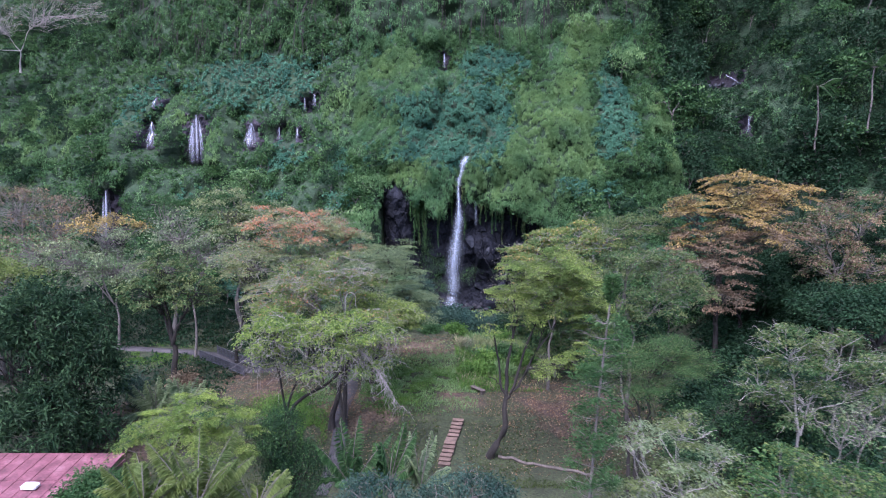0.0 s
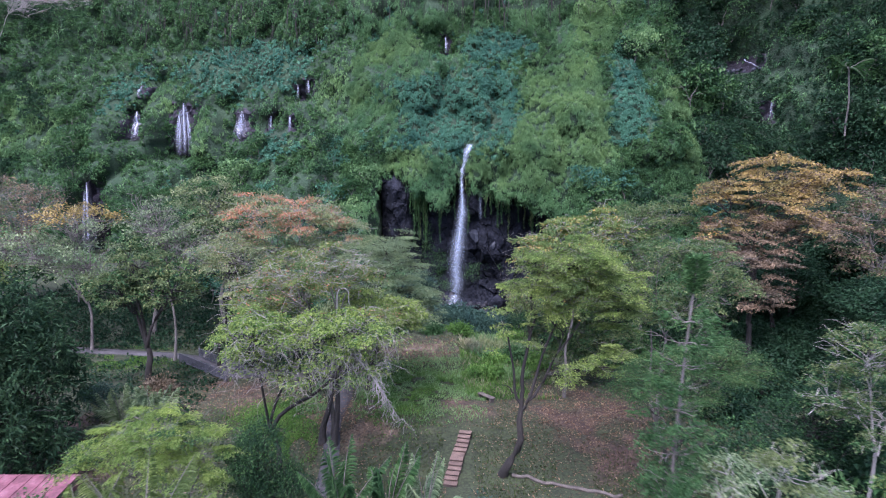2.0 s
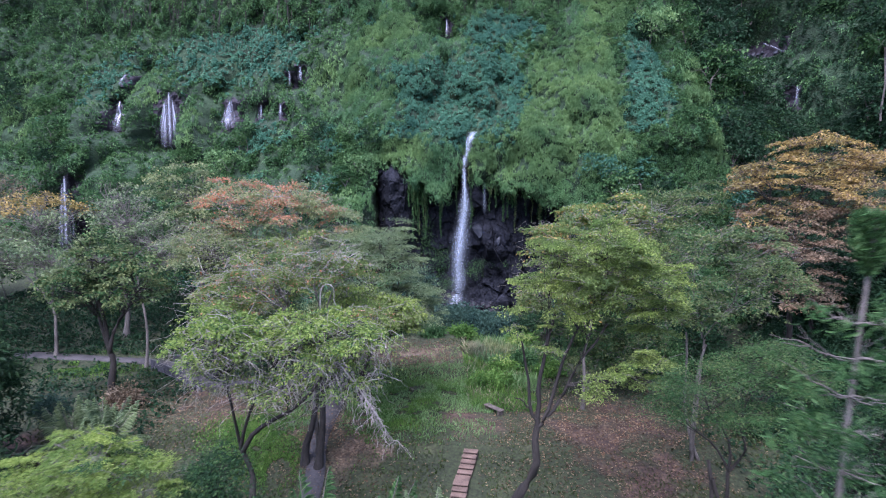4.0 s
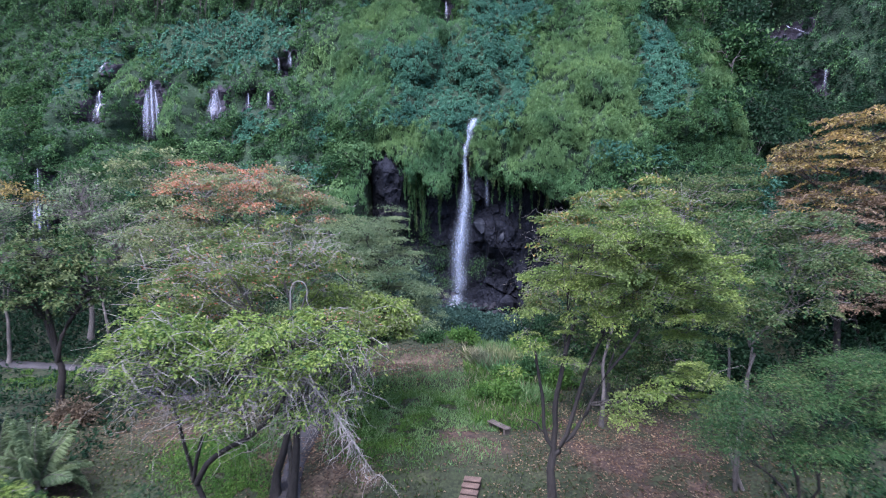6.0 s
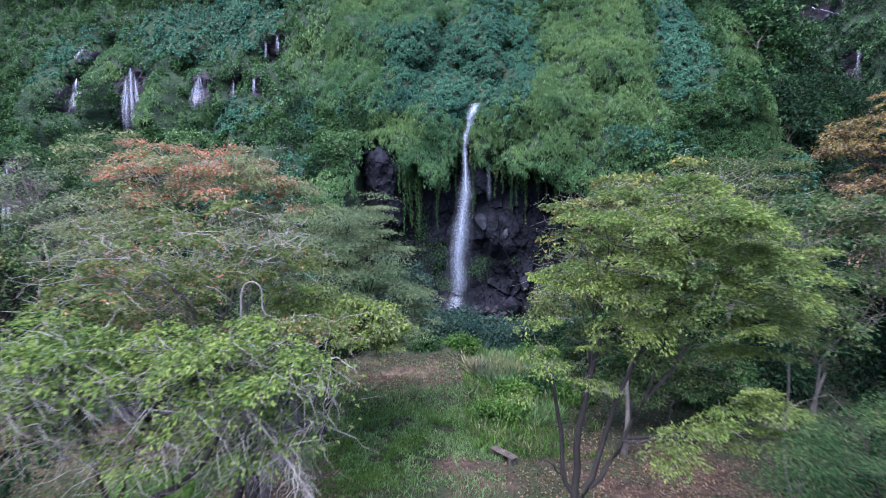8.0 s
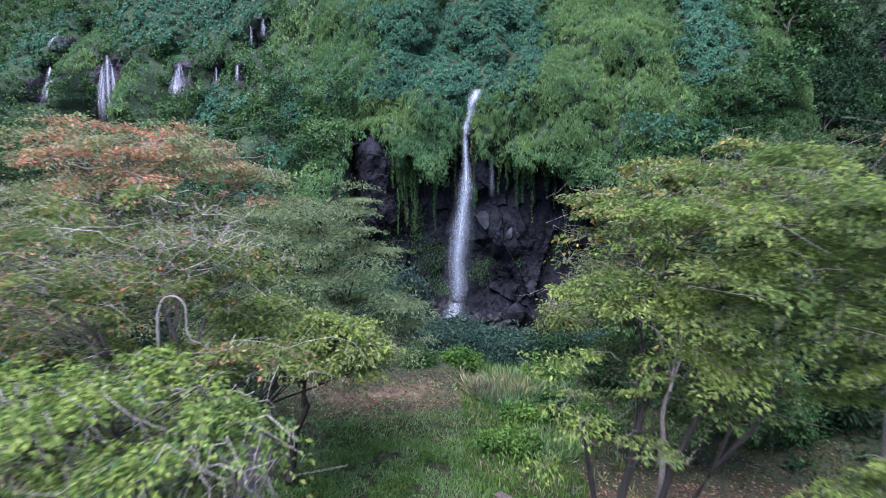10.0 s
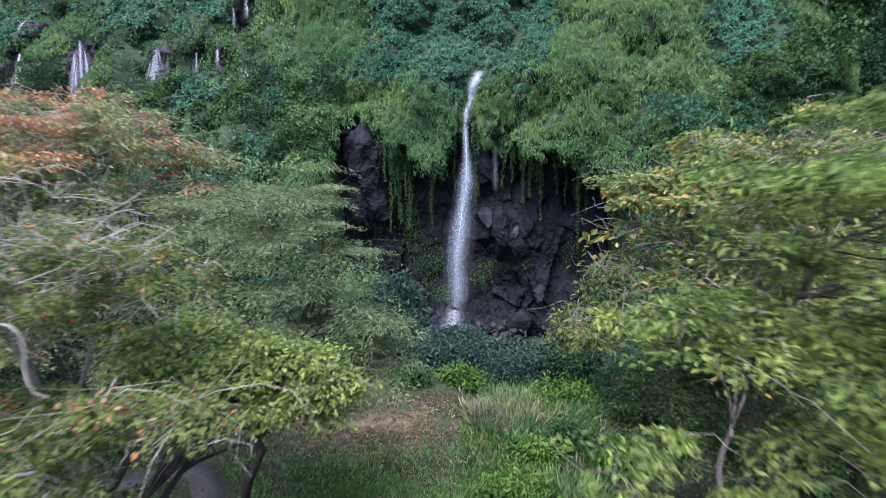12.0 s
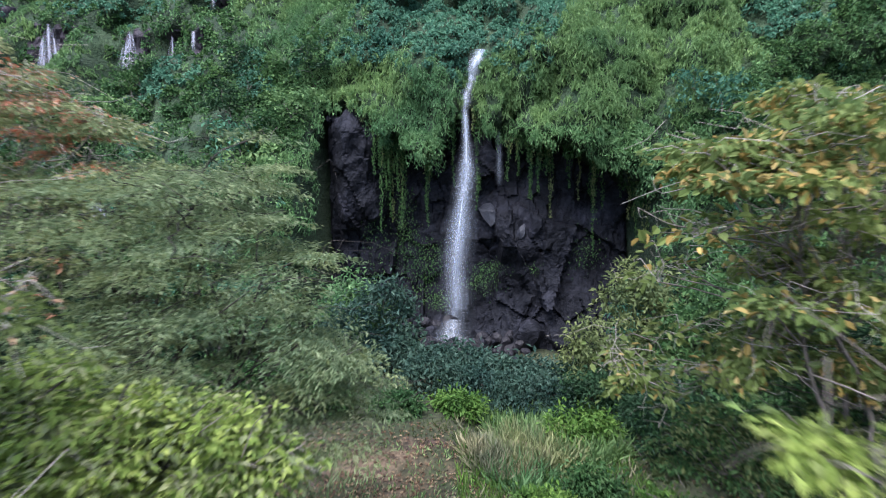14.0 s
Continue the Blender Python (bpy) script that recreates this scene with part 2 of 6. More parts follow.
RISER = plain_mat("dark_step_riser", [(0.3, (0.03, 0.02, 0.016)), (0.7, (0.07, 0.05, 0.04))], 2.0, 0.9, 0.5, 0.02)
WOOD = plain_mat("weathered_wood", [(0.3, (0.045, 0.036, 0.03)), (0.7, (0.12, 0.1, 0.085))], 2.0, 0.8, 0.4, 0.01)
PINK = plain_mat("faded_pink_sheet_metal", [(0.3, (0.095, 0.037, 0.047)), (0.55, (0.172, 0.064, 0.083)), (0.75, (0.225, 0.108, 0.128))], 0.9, 0.6, 0.15, 0.01, fine=6)
WALLP = plain_mat("dingy_plaster", [(0.3, (0.16, 0.14, 0.13)), (0.7, (0.28, 0.25, 0.23))], 0.7, 0.9, 0.3, 0.02)
WHITE = plain_mat("white_paint", [(0.3, (0.6, 0.6, 0.6)), (0.7, (0.8, 0.8, 0.8))], 2, 0.5, 0.1, 0.01)
FENCE = plain_mat("dark_fence_paint", [(0.3, (0.035, 0.035, 0.045)), (0.7, (0.08, 0.08, 0.095))], 2, 0.6, 0.2, 0.01)


def ground_mat():
    """Lawn, bare reddish soil and trodden ground in patches."""
    m, nt, b = mat("park_ground")
    p = place(nt)
    grass = ramp(nt, noise_tex(nt, 0.35, 6), [(0.3, (0.014, 0.02, 0.008)), (0.55, (0.025, 0.034, 0.014)), (0.75, (0.046, 0.049, 0.024))])
    soil = ramp(nt, noise_tex(nt, 0.9, 6), [(0.3, (0.038, 0.024, 0.019)), (0.55, (0.067, 0.043, 0.033)), (0.75, (0.11, 0.074, 0.056))])
    col = grass
    sep = nt.nodes.new("ShaderNodeSeparateXYZ")
    nt.links.new(p, sep.inputs[0])
    warp = noise_tex(nt, 0.35, 7)

    def patch(cx, cy, rx, ry, top):
        def math_node(op, a, v):
            n = nt.nodes.new("ShaderNodeMath")
            n.operation = op
            nt.links.new(a, n.inputs[0])
            if isinstance(v, (int, float)):
                n.inputs[1].default_value = v
            else:
                nt.links.new(v, n.inputs[1])
            return n.outputs[0]
        dx = math_node("POWER", math_node("ABSOLUTE", math_node("DIVIDE", math_node("SUBTRACT", sep.outputs[0], cx), rx), 0), 2)
        dy = math_node("POWER", math_node("ABSOLUTE", math_node("DIVIDE", math_node("SUBTRACT", sep.outputs[1], cy), ry), 0), 2)
        d = math_node("ADD", math_node("ADD", dx, dy), math_node("MULTIPLY", warp, 4.4))
        f = ramp(nt, math_node("MULTIPLY", d, 0.35), [(0.72, (1, 1, 1)), (1.0, (0, 0, 0))])
        return mix(nt, f, col, top)

    dry = ramp(nt, noise_tex(nt, 1.3, 6), [(0.3, (0.066, 0.048, 0.034)), (0.55, (0.11, 0.08, 0.055)), (0.75, (0.17, 0.126, 0.088))])
    for cx, cy, rx, ry, top in ((2.2, 62, 3.2, 4, soil), (12, 62, 7, 7, soil), (-4.5, 77.6, 7.5, 3.4, dry), (-4.5, 76.4, 5.5, 1.1, soil), (0.2, 79.6, 2.4, 1.2, soil), (-8.5, 60, 5, 6.5, dry), (-21, 66, 7, 5, soil), (14, 54, 5, 4, soil), (-28, 57, 9, 5, soil)):
        col = patch(cx, cy, rx, ry, top)
    col = mix(nt, 1.0, col, ramp(nt, noise_tex(nt, 5, 6), [(0.32, (0.42, 0.42, 0.42)), (0.68, (1.55, 1.5, 1.4))]), "MULTIPLY")
    nt.links.new(col, b.inputs["Base Color"])
    b.inputs["Roughness"].default_value = 0.95
    bump(nt, b, noise_tex(nt, 4, 6), 0.7, 0.12)
    return m


def water_mat(name, density, stripes, gaps=0.1, lo=0.35, tone=(0.46, 0.53, 0.65)):
    """White falling water: streaks that thin out to the sides and let the rock show."""
    m, nt, b = mat(name)
    mp = nt.nodes.new("ShaderNodeMapping")
    mp.inputs["Scale"].default_value = (stripes, stripes * 0.3, 0.07)
    nt.links.new(place(nt), mp.inputs["Vector"])
    n = noise_tex(nt, 1.0, 1.5, mp.outputs[0])
    f = ramp(nt, n, [(lo, (gaps, gaps, gaps)), (0.68, (1, 1, 1))])
    at = nt.nodes.new("ShaderNodeAttribute")
    at.attribute_name = "thickness"
    mul = nt.nodes.new("ShaderNodeMath")
    mul.operation, mul.use_clamp = "MULTIPLY", True
    nt.links.new(f, mul.inputs[0])
    nt.links.new(at.outputs["Fac"], mul.inputs[1])
    mul2 = nt.nodes.new("ShaderNodeMath")
    mul2.operation, mul2.use_clamp = "MULTIPLY", True
    mul2.inputs[1].default_value = density
    nt.links.new(mul.outputs[0], mul2.inputs[0])
    b.inputs["Base Color"].default_value = (*tone, 1)
    b.inputs["Roughness"].default_value = 0.4
    nt.links.new(mul2.outputs[0], b.inputs["Alpha"])
    return m


GROUND = ground_mat()
WATER = water_mat("white_water", 0.72, 2.6, 0.5, 0.3)
SPRAY = water_mat("thin_water_veil", 0.42, 2.0, 0.4, 0.3)
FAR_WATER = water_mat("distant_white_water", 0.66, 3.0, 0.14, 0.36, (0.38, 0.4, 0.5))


# ---- terrain ----
def gz(x, y):
    """Height of the park's ground."""
    x, y = np.asarray(x, float), np.asarray(y, float)
    z = 1.6 * np.clip((y - 52) / 5.9, 0, 1) + 0.3 * smooth(57.7, 58.0, y + 0.15 * np.sin(x * 0.9)) * smooth(-7, -4, x) * smooth(10, 6, x) + 0.3 * smooth(56, 60, y) * (1 - smooth(-7, -4, x) * smooth(10, 6, x))
    z = z - 0.16 * np.exp(-((x - 0.25 * (y - 52)) / 0.75) ** 4) * smooth(51.4, 52, y) * smooth(58.4, 57.8, y)
    bank = smooth(-16, -10, x) * smooth(4.5, 0.5, x)
    z = z + (0.75 * smooth(72.2, 74.0, y - 0.2 * x + 0.3 * np.sin(x * 0.8)) + 0.45 * smooth(77.4, 78.6, y - 0.15 * x + 0.4 * np.sin(x * 0.6 + 1))) * bank
    z = z - 1.2 * smooth(88, 100, y) * smooth(-14, -6, x) * smooth(24, 16, x)
    z = z + 5.0 * smooth(72, 112, y) * (smooth(-12, -30, x) + smooth(24, 40, x)) + 0.15 * fbm(x * 0.25, y * 0.25, 3)
    z = z + 6.0 * smooth(40, 75, x) * smooth(30, 80, y)
    return z


BASE_X = [-220, -140, -100, -85, -60, -40, -25, -15, -8, 0, 8, 18, 30, 36, 42, 47, 52, 58, 70, 90, 120, 220]
BASE_Y = [150, 140, 136, 133, 127, 124, 116, 109.5, 104.5, 104.6, 102.5, 99.5, 98.5, 101.5, 108, 111, 107, 100, 95, 88, 78, 60]


RIM_X = [-12, -9.6, -7.4, -5.2, -3.2, -1.4, 0.4, 1.3, 2.8, 3.8, 5.2, 7, 9, 12, 14, 16, 18]
RIM_Z = [15, 22, 21.8, 19.6, 18.6, 17.4, 17.6, 20.9, 21.2, 20, 18.4, 19.0, 18.4, 17.8, 16.6, 15, 10]


def recess(x, z):
    """1 inside the hollow behind the main fall."""
    top = np.interp(x, RIM_X, RIM_Z) + 0.7 * vnoise(x * 1.3, x * 0, 5)
    return smooth(0.6, -0.6, z - top) * smooth(-11.0, -9.6, x) * smooth(17.5, 15.8, x)


def cliff_y(x, z, bumps=1.0):
    """How far back the cliff stands at x and height z."""
    x, z = np.asarray(x, float), np.asarray(z, float)
    slope = np.interp(x, [-100, -30, 10, 30, 60], [0.95, 1.0, 1.02, 0.85, 0.75])
    y = np.interp(x, BASE_X, BASE_Y) + slope * np.clip(z - 26, 0, 21) + 0.3 * np.clip(z - 47, 0, 30) + 1.3 * np.clip(z - 77, 0, 60)
    y = y - 0.42 * np.clip(26 - z, 0, 40) * (1 - smooth(-14, -9, x) * smooth(20, 14, x)) - 0.1 * np.clip(26 - z, 0, 40)
    # the gorge in the east and the slot of the main fall
    y = y + 7 * np.exp(-((x - 51) / 4.5) ** 2) * smooth(33, 40, z) * smooth(60, 46, z)
    y = y + 1.6 * np.exp(-((x - 3.3 + 0.12 * (26 - z)) / 1.0) ** 2) * smooth(17, 20, z) * smooth(29, 26, z)
    # upright steps under the small falls
    for cx, z0, z1, wd in STEPS:
        y = y + slope * np.clip(z0 - z, 0, z0 - z1) * smooth(z1 - 2.2, z1 + 0.3, z) * np.exp(-((x - cx) / (wd * 1.2 + 1.2)) ** 4)
        y = y + 0.8 * np.exp(-((x - cx) / (wd + 1.0)) ** 4) * smooth(z1 - 0.8, z1 + 0.3, z) * smooth(z0 + 0.5, z0 - 0.4, z)
    # hollows behind the small falls
    for cx, cz, rx, rz in HOLLOWS:
        y = y + 1.2 * np.exp(-(((x - cx) / rx) ** 2 + ((z - cz) / rz) ** 2) ** 2)
    y = y + 7.0 * np.exp(-(((x - 51.0) / 2.7) ** 2 + ((z - 42.4) / 2.7) ** 2) ** 2)
    w = 2.0 * fbm(x * 0.2, z * 0.2, 17, 2)
    rough = 0.55 + 0.45 * smooth(-0.2, 0.3, fbm(x * 0.05, z * 0.07, 29, 2))
    b = 2.4 * fbm(x * 0.07, z * 0.06, 11, 3) - rough * (5.6 * mounds(x + w, z - w, 6.4, 2) + 2.6 * mounds(x + w, z + w, 2.8, 4)) - 0.6 * mounds(x, z, 1.0, 6) + 3.6
    calm = np.exp(-((x - 3) / 1.6) ** 4 - ((z - 23.5) / 4) ** 4)
    return y + bumps * b * (1 - 0.9 * smooth(0, 0.5, recess(x, z))) * (1 - calm)


STEPS = [(-60.6, 33.8, 27.6, 2.4), (-50.4, 35.0, 24.6, 2.9), (-38.3, 33.4, 27.6, 2.2), (-32.6, 32.6, 29.3, 2.2), (-26, 38.4, 35.0, 1.8), (-27.3, 31.8, 29.4, 0.7), (0.5, 46, 42.5, 0.6),
         (51.6, 33.2, 30.2, 0.8), (53.6, 41.8, 39.4, 1.0), (-64.4, 20, 7, 2.4), (-33.4, 14, 9.5, 2.2)]
HOLLOWS = [(-60.5, 31, 1.6, 3.4), (-50.4, 30, 2.2, 5), (-38.7, 30, 2.2, 2.8), (-33, 31.5, 1.8, 1.6), (-26.2, 36.2, 1.8, 2), (0.5, 44.5, 1.0, 2),
           (5.4, 42.6, 1.6, 1.2), (-64.3, 13.5, 2.8, 6), (-33.5, 11, 3, 3), (51.6, 31.7, 1.1, 2), (51.2, 42.4, 3.2, 3.2), (-76, 37, 1.8, 2.5), (-70, 60, 2, 3), (-36, 50, 2, 2.5), (33, 29, 1.8, 1.4)]


def grid(xs, zs):
    X, Z = np.meshgrid(xs, zs, indexing="ij")
    n, k = len(xs), len(zs)
    i = np.arange(n - 1)[:, None] * k + np.arange(k - 1)[None]
    return X.ravel(), Z.ravel(), np.stack([i, i + k, i + k + 1, i + 1], -1).reshape(-1, 4)


def build_ground():
    xs = np.concatenate([np.linspace(-1500, -90, 18), np.arange(-85, -30, 1.0), np.arange(-30, 25, 0.6), np.arange(25, 85.1, 1.0), np.linspace(90, 1500, 18)])
    ys = np.concatenate([np.linspace(-1500, -20, 14), np.arange(-10, 49, 1.5), np.arange(49, 76, 0.3), np.arange(76, 125.1, 1.0), np.linspace(130, 2500, 18)])
    X, Y, F = grid(xs, ys)
    tagged(new("ground", mesh_np("ground", np.stack([X, Y, gz(X, Y)], 1), F, GROUND, True)), "grassy park ground with patches of bare reddish soil and leaf litter", "ground", kind="structure")


def build_cliff():
    X, Z, F = grid(np.concatenate([np.linspace(-220, -101, 50), np.arange(-100, 100.1, 0.7), np.linspace(101, 220, 40)]), np.concatenate([np.arange(-3, 60, 0.6), np.linspace(60, 135, 40)]))
    Y = cliff_y(X, Z)
    Y = Y + 10.0 * recess(X, Z) + 0.35
    tagged(new("cliff", mesh_np("cliff", np.stack([X, Y, Z], 1), F, EARTH, True)), "steep overgrown basalt cliff covered in green creepers", "cliff", kind="structure")


def build_rock_wall():
    """The bare blocky rock in the hollow of the main fall."""
    rng = np.random.default_rng(4)
    X, Z, F = grid(np.arange(-13, 20.01, 0.16), np.arange(-1.0, 26.01, 0.16))
    y = np.interp(X, BASE_X, BASE_Y) + 1.5 * smooth(24, 14, Z) - 1.2 * smooth(7, 1, Z) + 1.0
    for count, size, tilt in ((60, 0.62, 0.1), (300, 0.2, 0.14)):
        c = np.stack([rng.uniform(-14, 21, count), rng.uniform(-2, 27, count)], 1)
        off, t = rng.normal(0, size, count), rng.normal(0, tilt, (count, 2))
        best = np.full(len(X), 1e9)
        who = np.zeros(len(X), int)
        for k in range(count):
            d = ((X - c[k, 0]) * 1.35) ** 2 + ((Z - c[k, 1]) * 0.75) ** 2
            w = d < best
            best[w], who[w] = d[w], k
        y = y + off[who] + t[who, 0] * (X - c[who, 0]) + t[who, 1] * (Z - c[who, 1])
    y = y - 2.3 * np.exp(-((X + 6.8) / 2.2) ** 4) * smooth(10, 14, Z) * smooth(22, 19.5, Z) - 1.2 * np.exp(-((X - 8) / 4) ** 4) * smooth(8, 10, Z) * smooth(15, 12, Z)
    y = y + 0.7 * fbm(X * 0.7, Z * 0.5, 6, 3) + 0.22 * fbm(X * 2.2, Z * 1.6, 8, 3) + 5.0 * (1 - recess(X, Z))
    tagged(new("rock_wall", mesh_np("rock_wall", np.stack([X, y, Z], 1), F, ROCK)), "dark wet blocky basalt wall behind the waterfall", "rock wall", kind="structure")


build_ground()
build_cliff()
build_rock_wall()


# ---- falling water ----
def fall(label, line, widths, seed, name="waterfall", veil_only=False, strength=1.0, material=None):
    """A fall: curved sheets of water that bulge forward, thick in the middle and thin at the sides."""
    rng = np.random.default_rng(seed)
    root = thing(name, label, "waterfall", line[0], "waterfalls down the cliff")
    line, widths = np.asarray(line, float), np.asarray(widths, float)
    s = np.linspace(0, 1, len(line))
    t = np.linspace(0, 1, 40)
    c = np.stack([np.interp(t, s, line[:, k]) for k in range(3)], 1)
    c[1:-1] = (c[:-2] + 2 * c[1:-1] + c[2:]) / 4
    w = np.interp(t, s, widths)
    u = np.linspace(-1, 1, 13)
    i = (np.arange(39)[:, None] * 13 + np.arange(12)[None]).reshape(-1, 1)
    F = np.concatenate([i, i + 1, i + 14, i + 13], 1)
    for nm, spread, fwd, thick, stuff in (("water_sheet", 0.48, 0.25, 0.8 * strength, WATER), ("water_core", 0.25, 0.4, 0.9 * strength, WATER), ("water_veil", 0.75, 0.1, 0.6 * strength, SPRAY)):
        if veil_only and nm == "water_core":
            continue
        wave = 1 + 0.16 * vnoise(t * 9 + seed, t * 0, seed)
        half = w * spread * wave
        sway = 0.08 * w * vnoise(t * 5 + seed, t * 0 + 4, seed + 2)
        edge = 0.1 * w[:, None] * vnoise(t[:, None] * 12 + u * 3, u[None] * 2 + 0 * t[:, None], seed + 5)
        x = c[:, :1] + sway[:, None] + half[:, None] * u + edge
        y = c[:, 1:2] - fwd * half[:, None] * (1 - u ** 2) + 0.1 * half[:, None] * vnoise(t[:, None] * 6, u[None] * 5, seed)
        z = np.broadcast_to(c[:, 2:3], x.shape)
        V = np.stack([x, y, z], -1).reshape(-1, 3) - line[0]
        me = mesh_np(nm, V, F, material or stuff, True)
        ends = np.minimum(1, np.minimum(t * 12 + 0.15, (1 - t) * 4.0 + 0.05))
        th = thick * (1 - np.abs(u)) ** 0.9 * ends[:, None] * (1 - 0.5 * t[:, None])
        me.attributes.new("thickness", "FLOAT", "POINT").data.foreach_set("value", th.ravel().astype(np.float32))
        part(nm, me, root)
    return root


def cl(x, z, out=0.5):
    return (x, float(cliff_y(x, z)) - out, z)


def rock_face(x, z0, z1, w):
    """Bare wet rock behind a small fall."""
    X, Z, F = grid(np.linspace(x - w - 0.4, x + w + 0.4, 18), np.linspace(z1 - 0.5, z0 + 0.6, 22))
    edge = np.maximum(np.abs(X - x) / (w + 0.4), np.abs(Z - (z0 + z1) / 2) / ((z0 - z1) / 2 + 0.6))
    Y = cliff_y(X, Z) - 0.12 + 0.8 * smooth(0.7, 1.0, edge + 0.2 * vnoise(X * 1.5, Z * 1.5, 3)) + 0.35 * fbm(X * 1.4, Z * 1.1, 9, 3)
    tagged(new("rock_face", mesh_np("rock_face", np.stack([X, Y, Z], 1), F, FACE)), "dark wet rock behind a small waterfall", "rock face", kind="structure")


fall("upper run of the white waterfall slanting through greenery", [cl(3.9, 26.4, 0.3), cl(3.45, 25.3, 0.5), cl(3.0, 24, 0.6), cl(2.55, 22.6, 0.8), (2.35, 102.9, 21.4)], [1.4, 1.7, 1.5, 0.8, 1.0], 1)
fall("tall white waterfall dropping into a dark rock hollow", [(2.35, 103.2, 21.8), (2.45, 102.8, 19), (2.55, 102.6, 16.2), (2.1, 102.6, 12), (1.7, 102.6, 8), (1.5, 102.6, 4.5), (1.35, 102.3, 2.3)], [0.5, 0.7, 1.3, 1.9, 2.0, 2.2, 2.6], 2, strength=0.9)
fall("white foam where the waterfall strikes the rocks", [(1.35, 101.0, 4.2), (1.3, 100.5, 3.3), (1.2, 99.6, 2.1)], [1.2, 2.4, 3.8], 9, name="waterfall_splash", strength=0.38)
fall("thin trickle beside the main waterfall", [(5.2, 103.2, 19.6), (5.3, 103.6, 17.5), (5.35, 104, 15)], [0.2, 0.5, 0.6], 3, veil_only=True, strength=0.6)
def small_fall(x, z0, z1, w0, w1, seed):
    """A distant fall: thin strands that fan out over a dark face under a faint veil."""
    rng = np.random.default_rng(seed)
    out = 2.8 if x > 40 else 1.6 if x < -55 else 0.3
    zs = np.linspace(z0, z1, 6)
    ys = [min(cl(x, z0)[1], cl(x, z)[1]) - 0.03 * (z0 - z) - out for z in zs]
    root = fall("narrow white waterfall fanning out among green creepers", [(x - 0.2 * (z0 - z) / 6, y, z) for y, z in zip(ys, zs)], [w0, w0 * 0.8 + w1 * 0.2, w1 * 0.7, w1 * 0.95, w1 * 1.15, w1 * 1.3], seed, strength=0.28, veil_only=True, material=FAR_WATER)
    t = np.linspace(0, 1, 24)
    y = np.interp(t, np.linspace(0, 1, 6), ys) - 0.12
    for k in range(max(2, int(4 * w1))):
        u = rng.uniform(-0.5, 0.5) if k else 0.0
        s0, e = rng.uniform(0, 0.35) * (k > 0), rng.uniform(0.8, 1.08) if k else 1.0
        spread = w0 * 0.5 + (w1 - w0 * 0.5) * np.clip(t * 1.5, 0, 1) ** 0.7
        c = x - 0.03 * (z0 - z1) * t + u * spread + 0.05 * vnoise(t * 7 + k, t * 0, seed + k)
        half = (0.12 + 0.06 * w1 * t) * rng.uniform(0.6, 1.2) * (1.5 if k == 0 else 1.0)
        V = np.stack([np.stack([c + half * a, y - 0.05 * (1 - a * a), z0 + (z1 - z0) * t], 1) for a in (-1, -0.5, 0, 0.5, 1)], 1).reshape(-1, 3)
        i = (np.arange(23)[:, None] * 5 + np.arange(4)[None]).reshape(-1, 1)
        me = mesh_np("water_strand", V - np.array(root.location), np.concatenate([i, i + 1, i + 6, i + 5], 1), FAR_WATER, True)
        th = (np.array([0, 0.7, 1.0, 0.7, 0])[None] * (smooth(s0 - 0.05, s0 + 0.1, t) * smooth(e + 0.05, e - 0.7, t))[:, None]) * (1.7 if k == 0 else rng.uniform(0.7, 1.4))
        me.attributes.new("thickness", "FLOAT", "POINT").data.foreach_set("value", th.ravel().astype(np.float32))
        part("water_strand", me, root)


for x, z0, z1, w0, w1 in ((-60.8, 33.6, 27.8, 0.6, 2.5), (-50.4, 34.9, 24.8, 0.8, 3.8), (-38.2, 33.2, 27.8, 0.6, 2.4), (-32.2, 32.2, 29.3, 0.4, 0.7),
                          (-24.6, 38.2, 35.6, 0.4, 0.8), (-27.0, 37.8, 35.0, 0.4, 0.6), (-27.3, 31.6, 29.4, 0.4, 0.6), (0.3, 45.6, 42.5, 0.3, 0.6),
                          (-59.9, 38.4, 36.3, 0.3, 0.7), (51.4, 33.0, 30.0, 0.5, 0.9), (53.6, 41.8, 39.4, 0.4, 0.7),
                          (-64.0, 20, 6.5, 0.8, 2.8), (-36.0, 13, 9.0, 1.0, 2.2)):
    small_fall(x, z0, z1, w0, w1, int(x * 10) % 97)
    rock_face(x, z0, z1, w1 * 0.8 + 0.4)


# ---- boulders ----
def boulder_mesh(seed, material):
    rng = np.random.default_rng(seed)
    bm = bmesh.new()
    bmesh.ops.create_icosphere(bm, subdivisions=2, radius=1)
    for _ in range(9):
        d = Vector(unit(rng.normal(size=3)))
        lim = rng.uniform(0.3, 0.5) if seed > 5 else rng.uniform(0.55, 0.85)
        for v in bm.verts:
            e = v.co.dot(d) - lim
            if e > 0:
                v.co -= d * e
    for v in bm.verts:
        v.co *= 1 + 0.05 * noise.noise(v.co * 3 + Vector((seed, 0, 0)))
    return bm_mesh("boulder", bm, material)


BOULDERS = [boulder_mesh(k, ROCK if k < 3 else STONE if k < 6 else PALE_STONE) for k in range(8)]


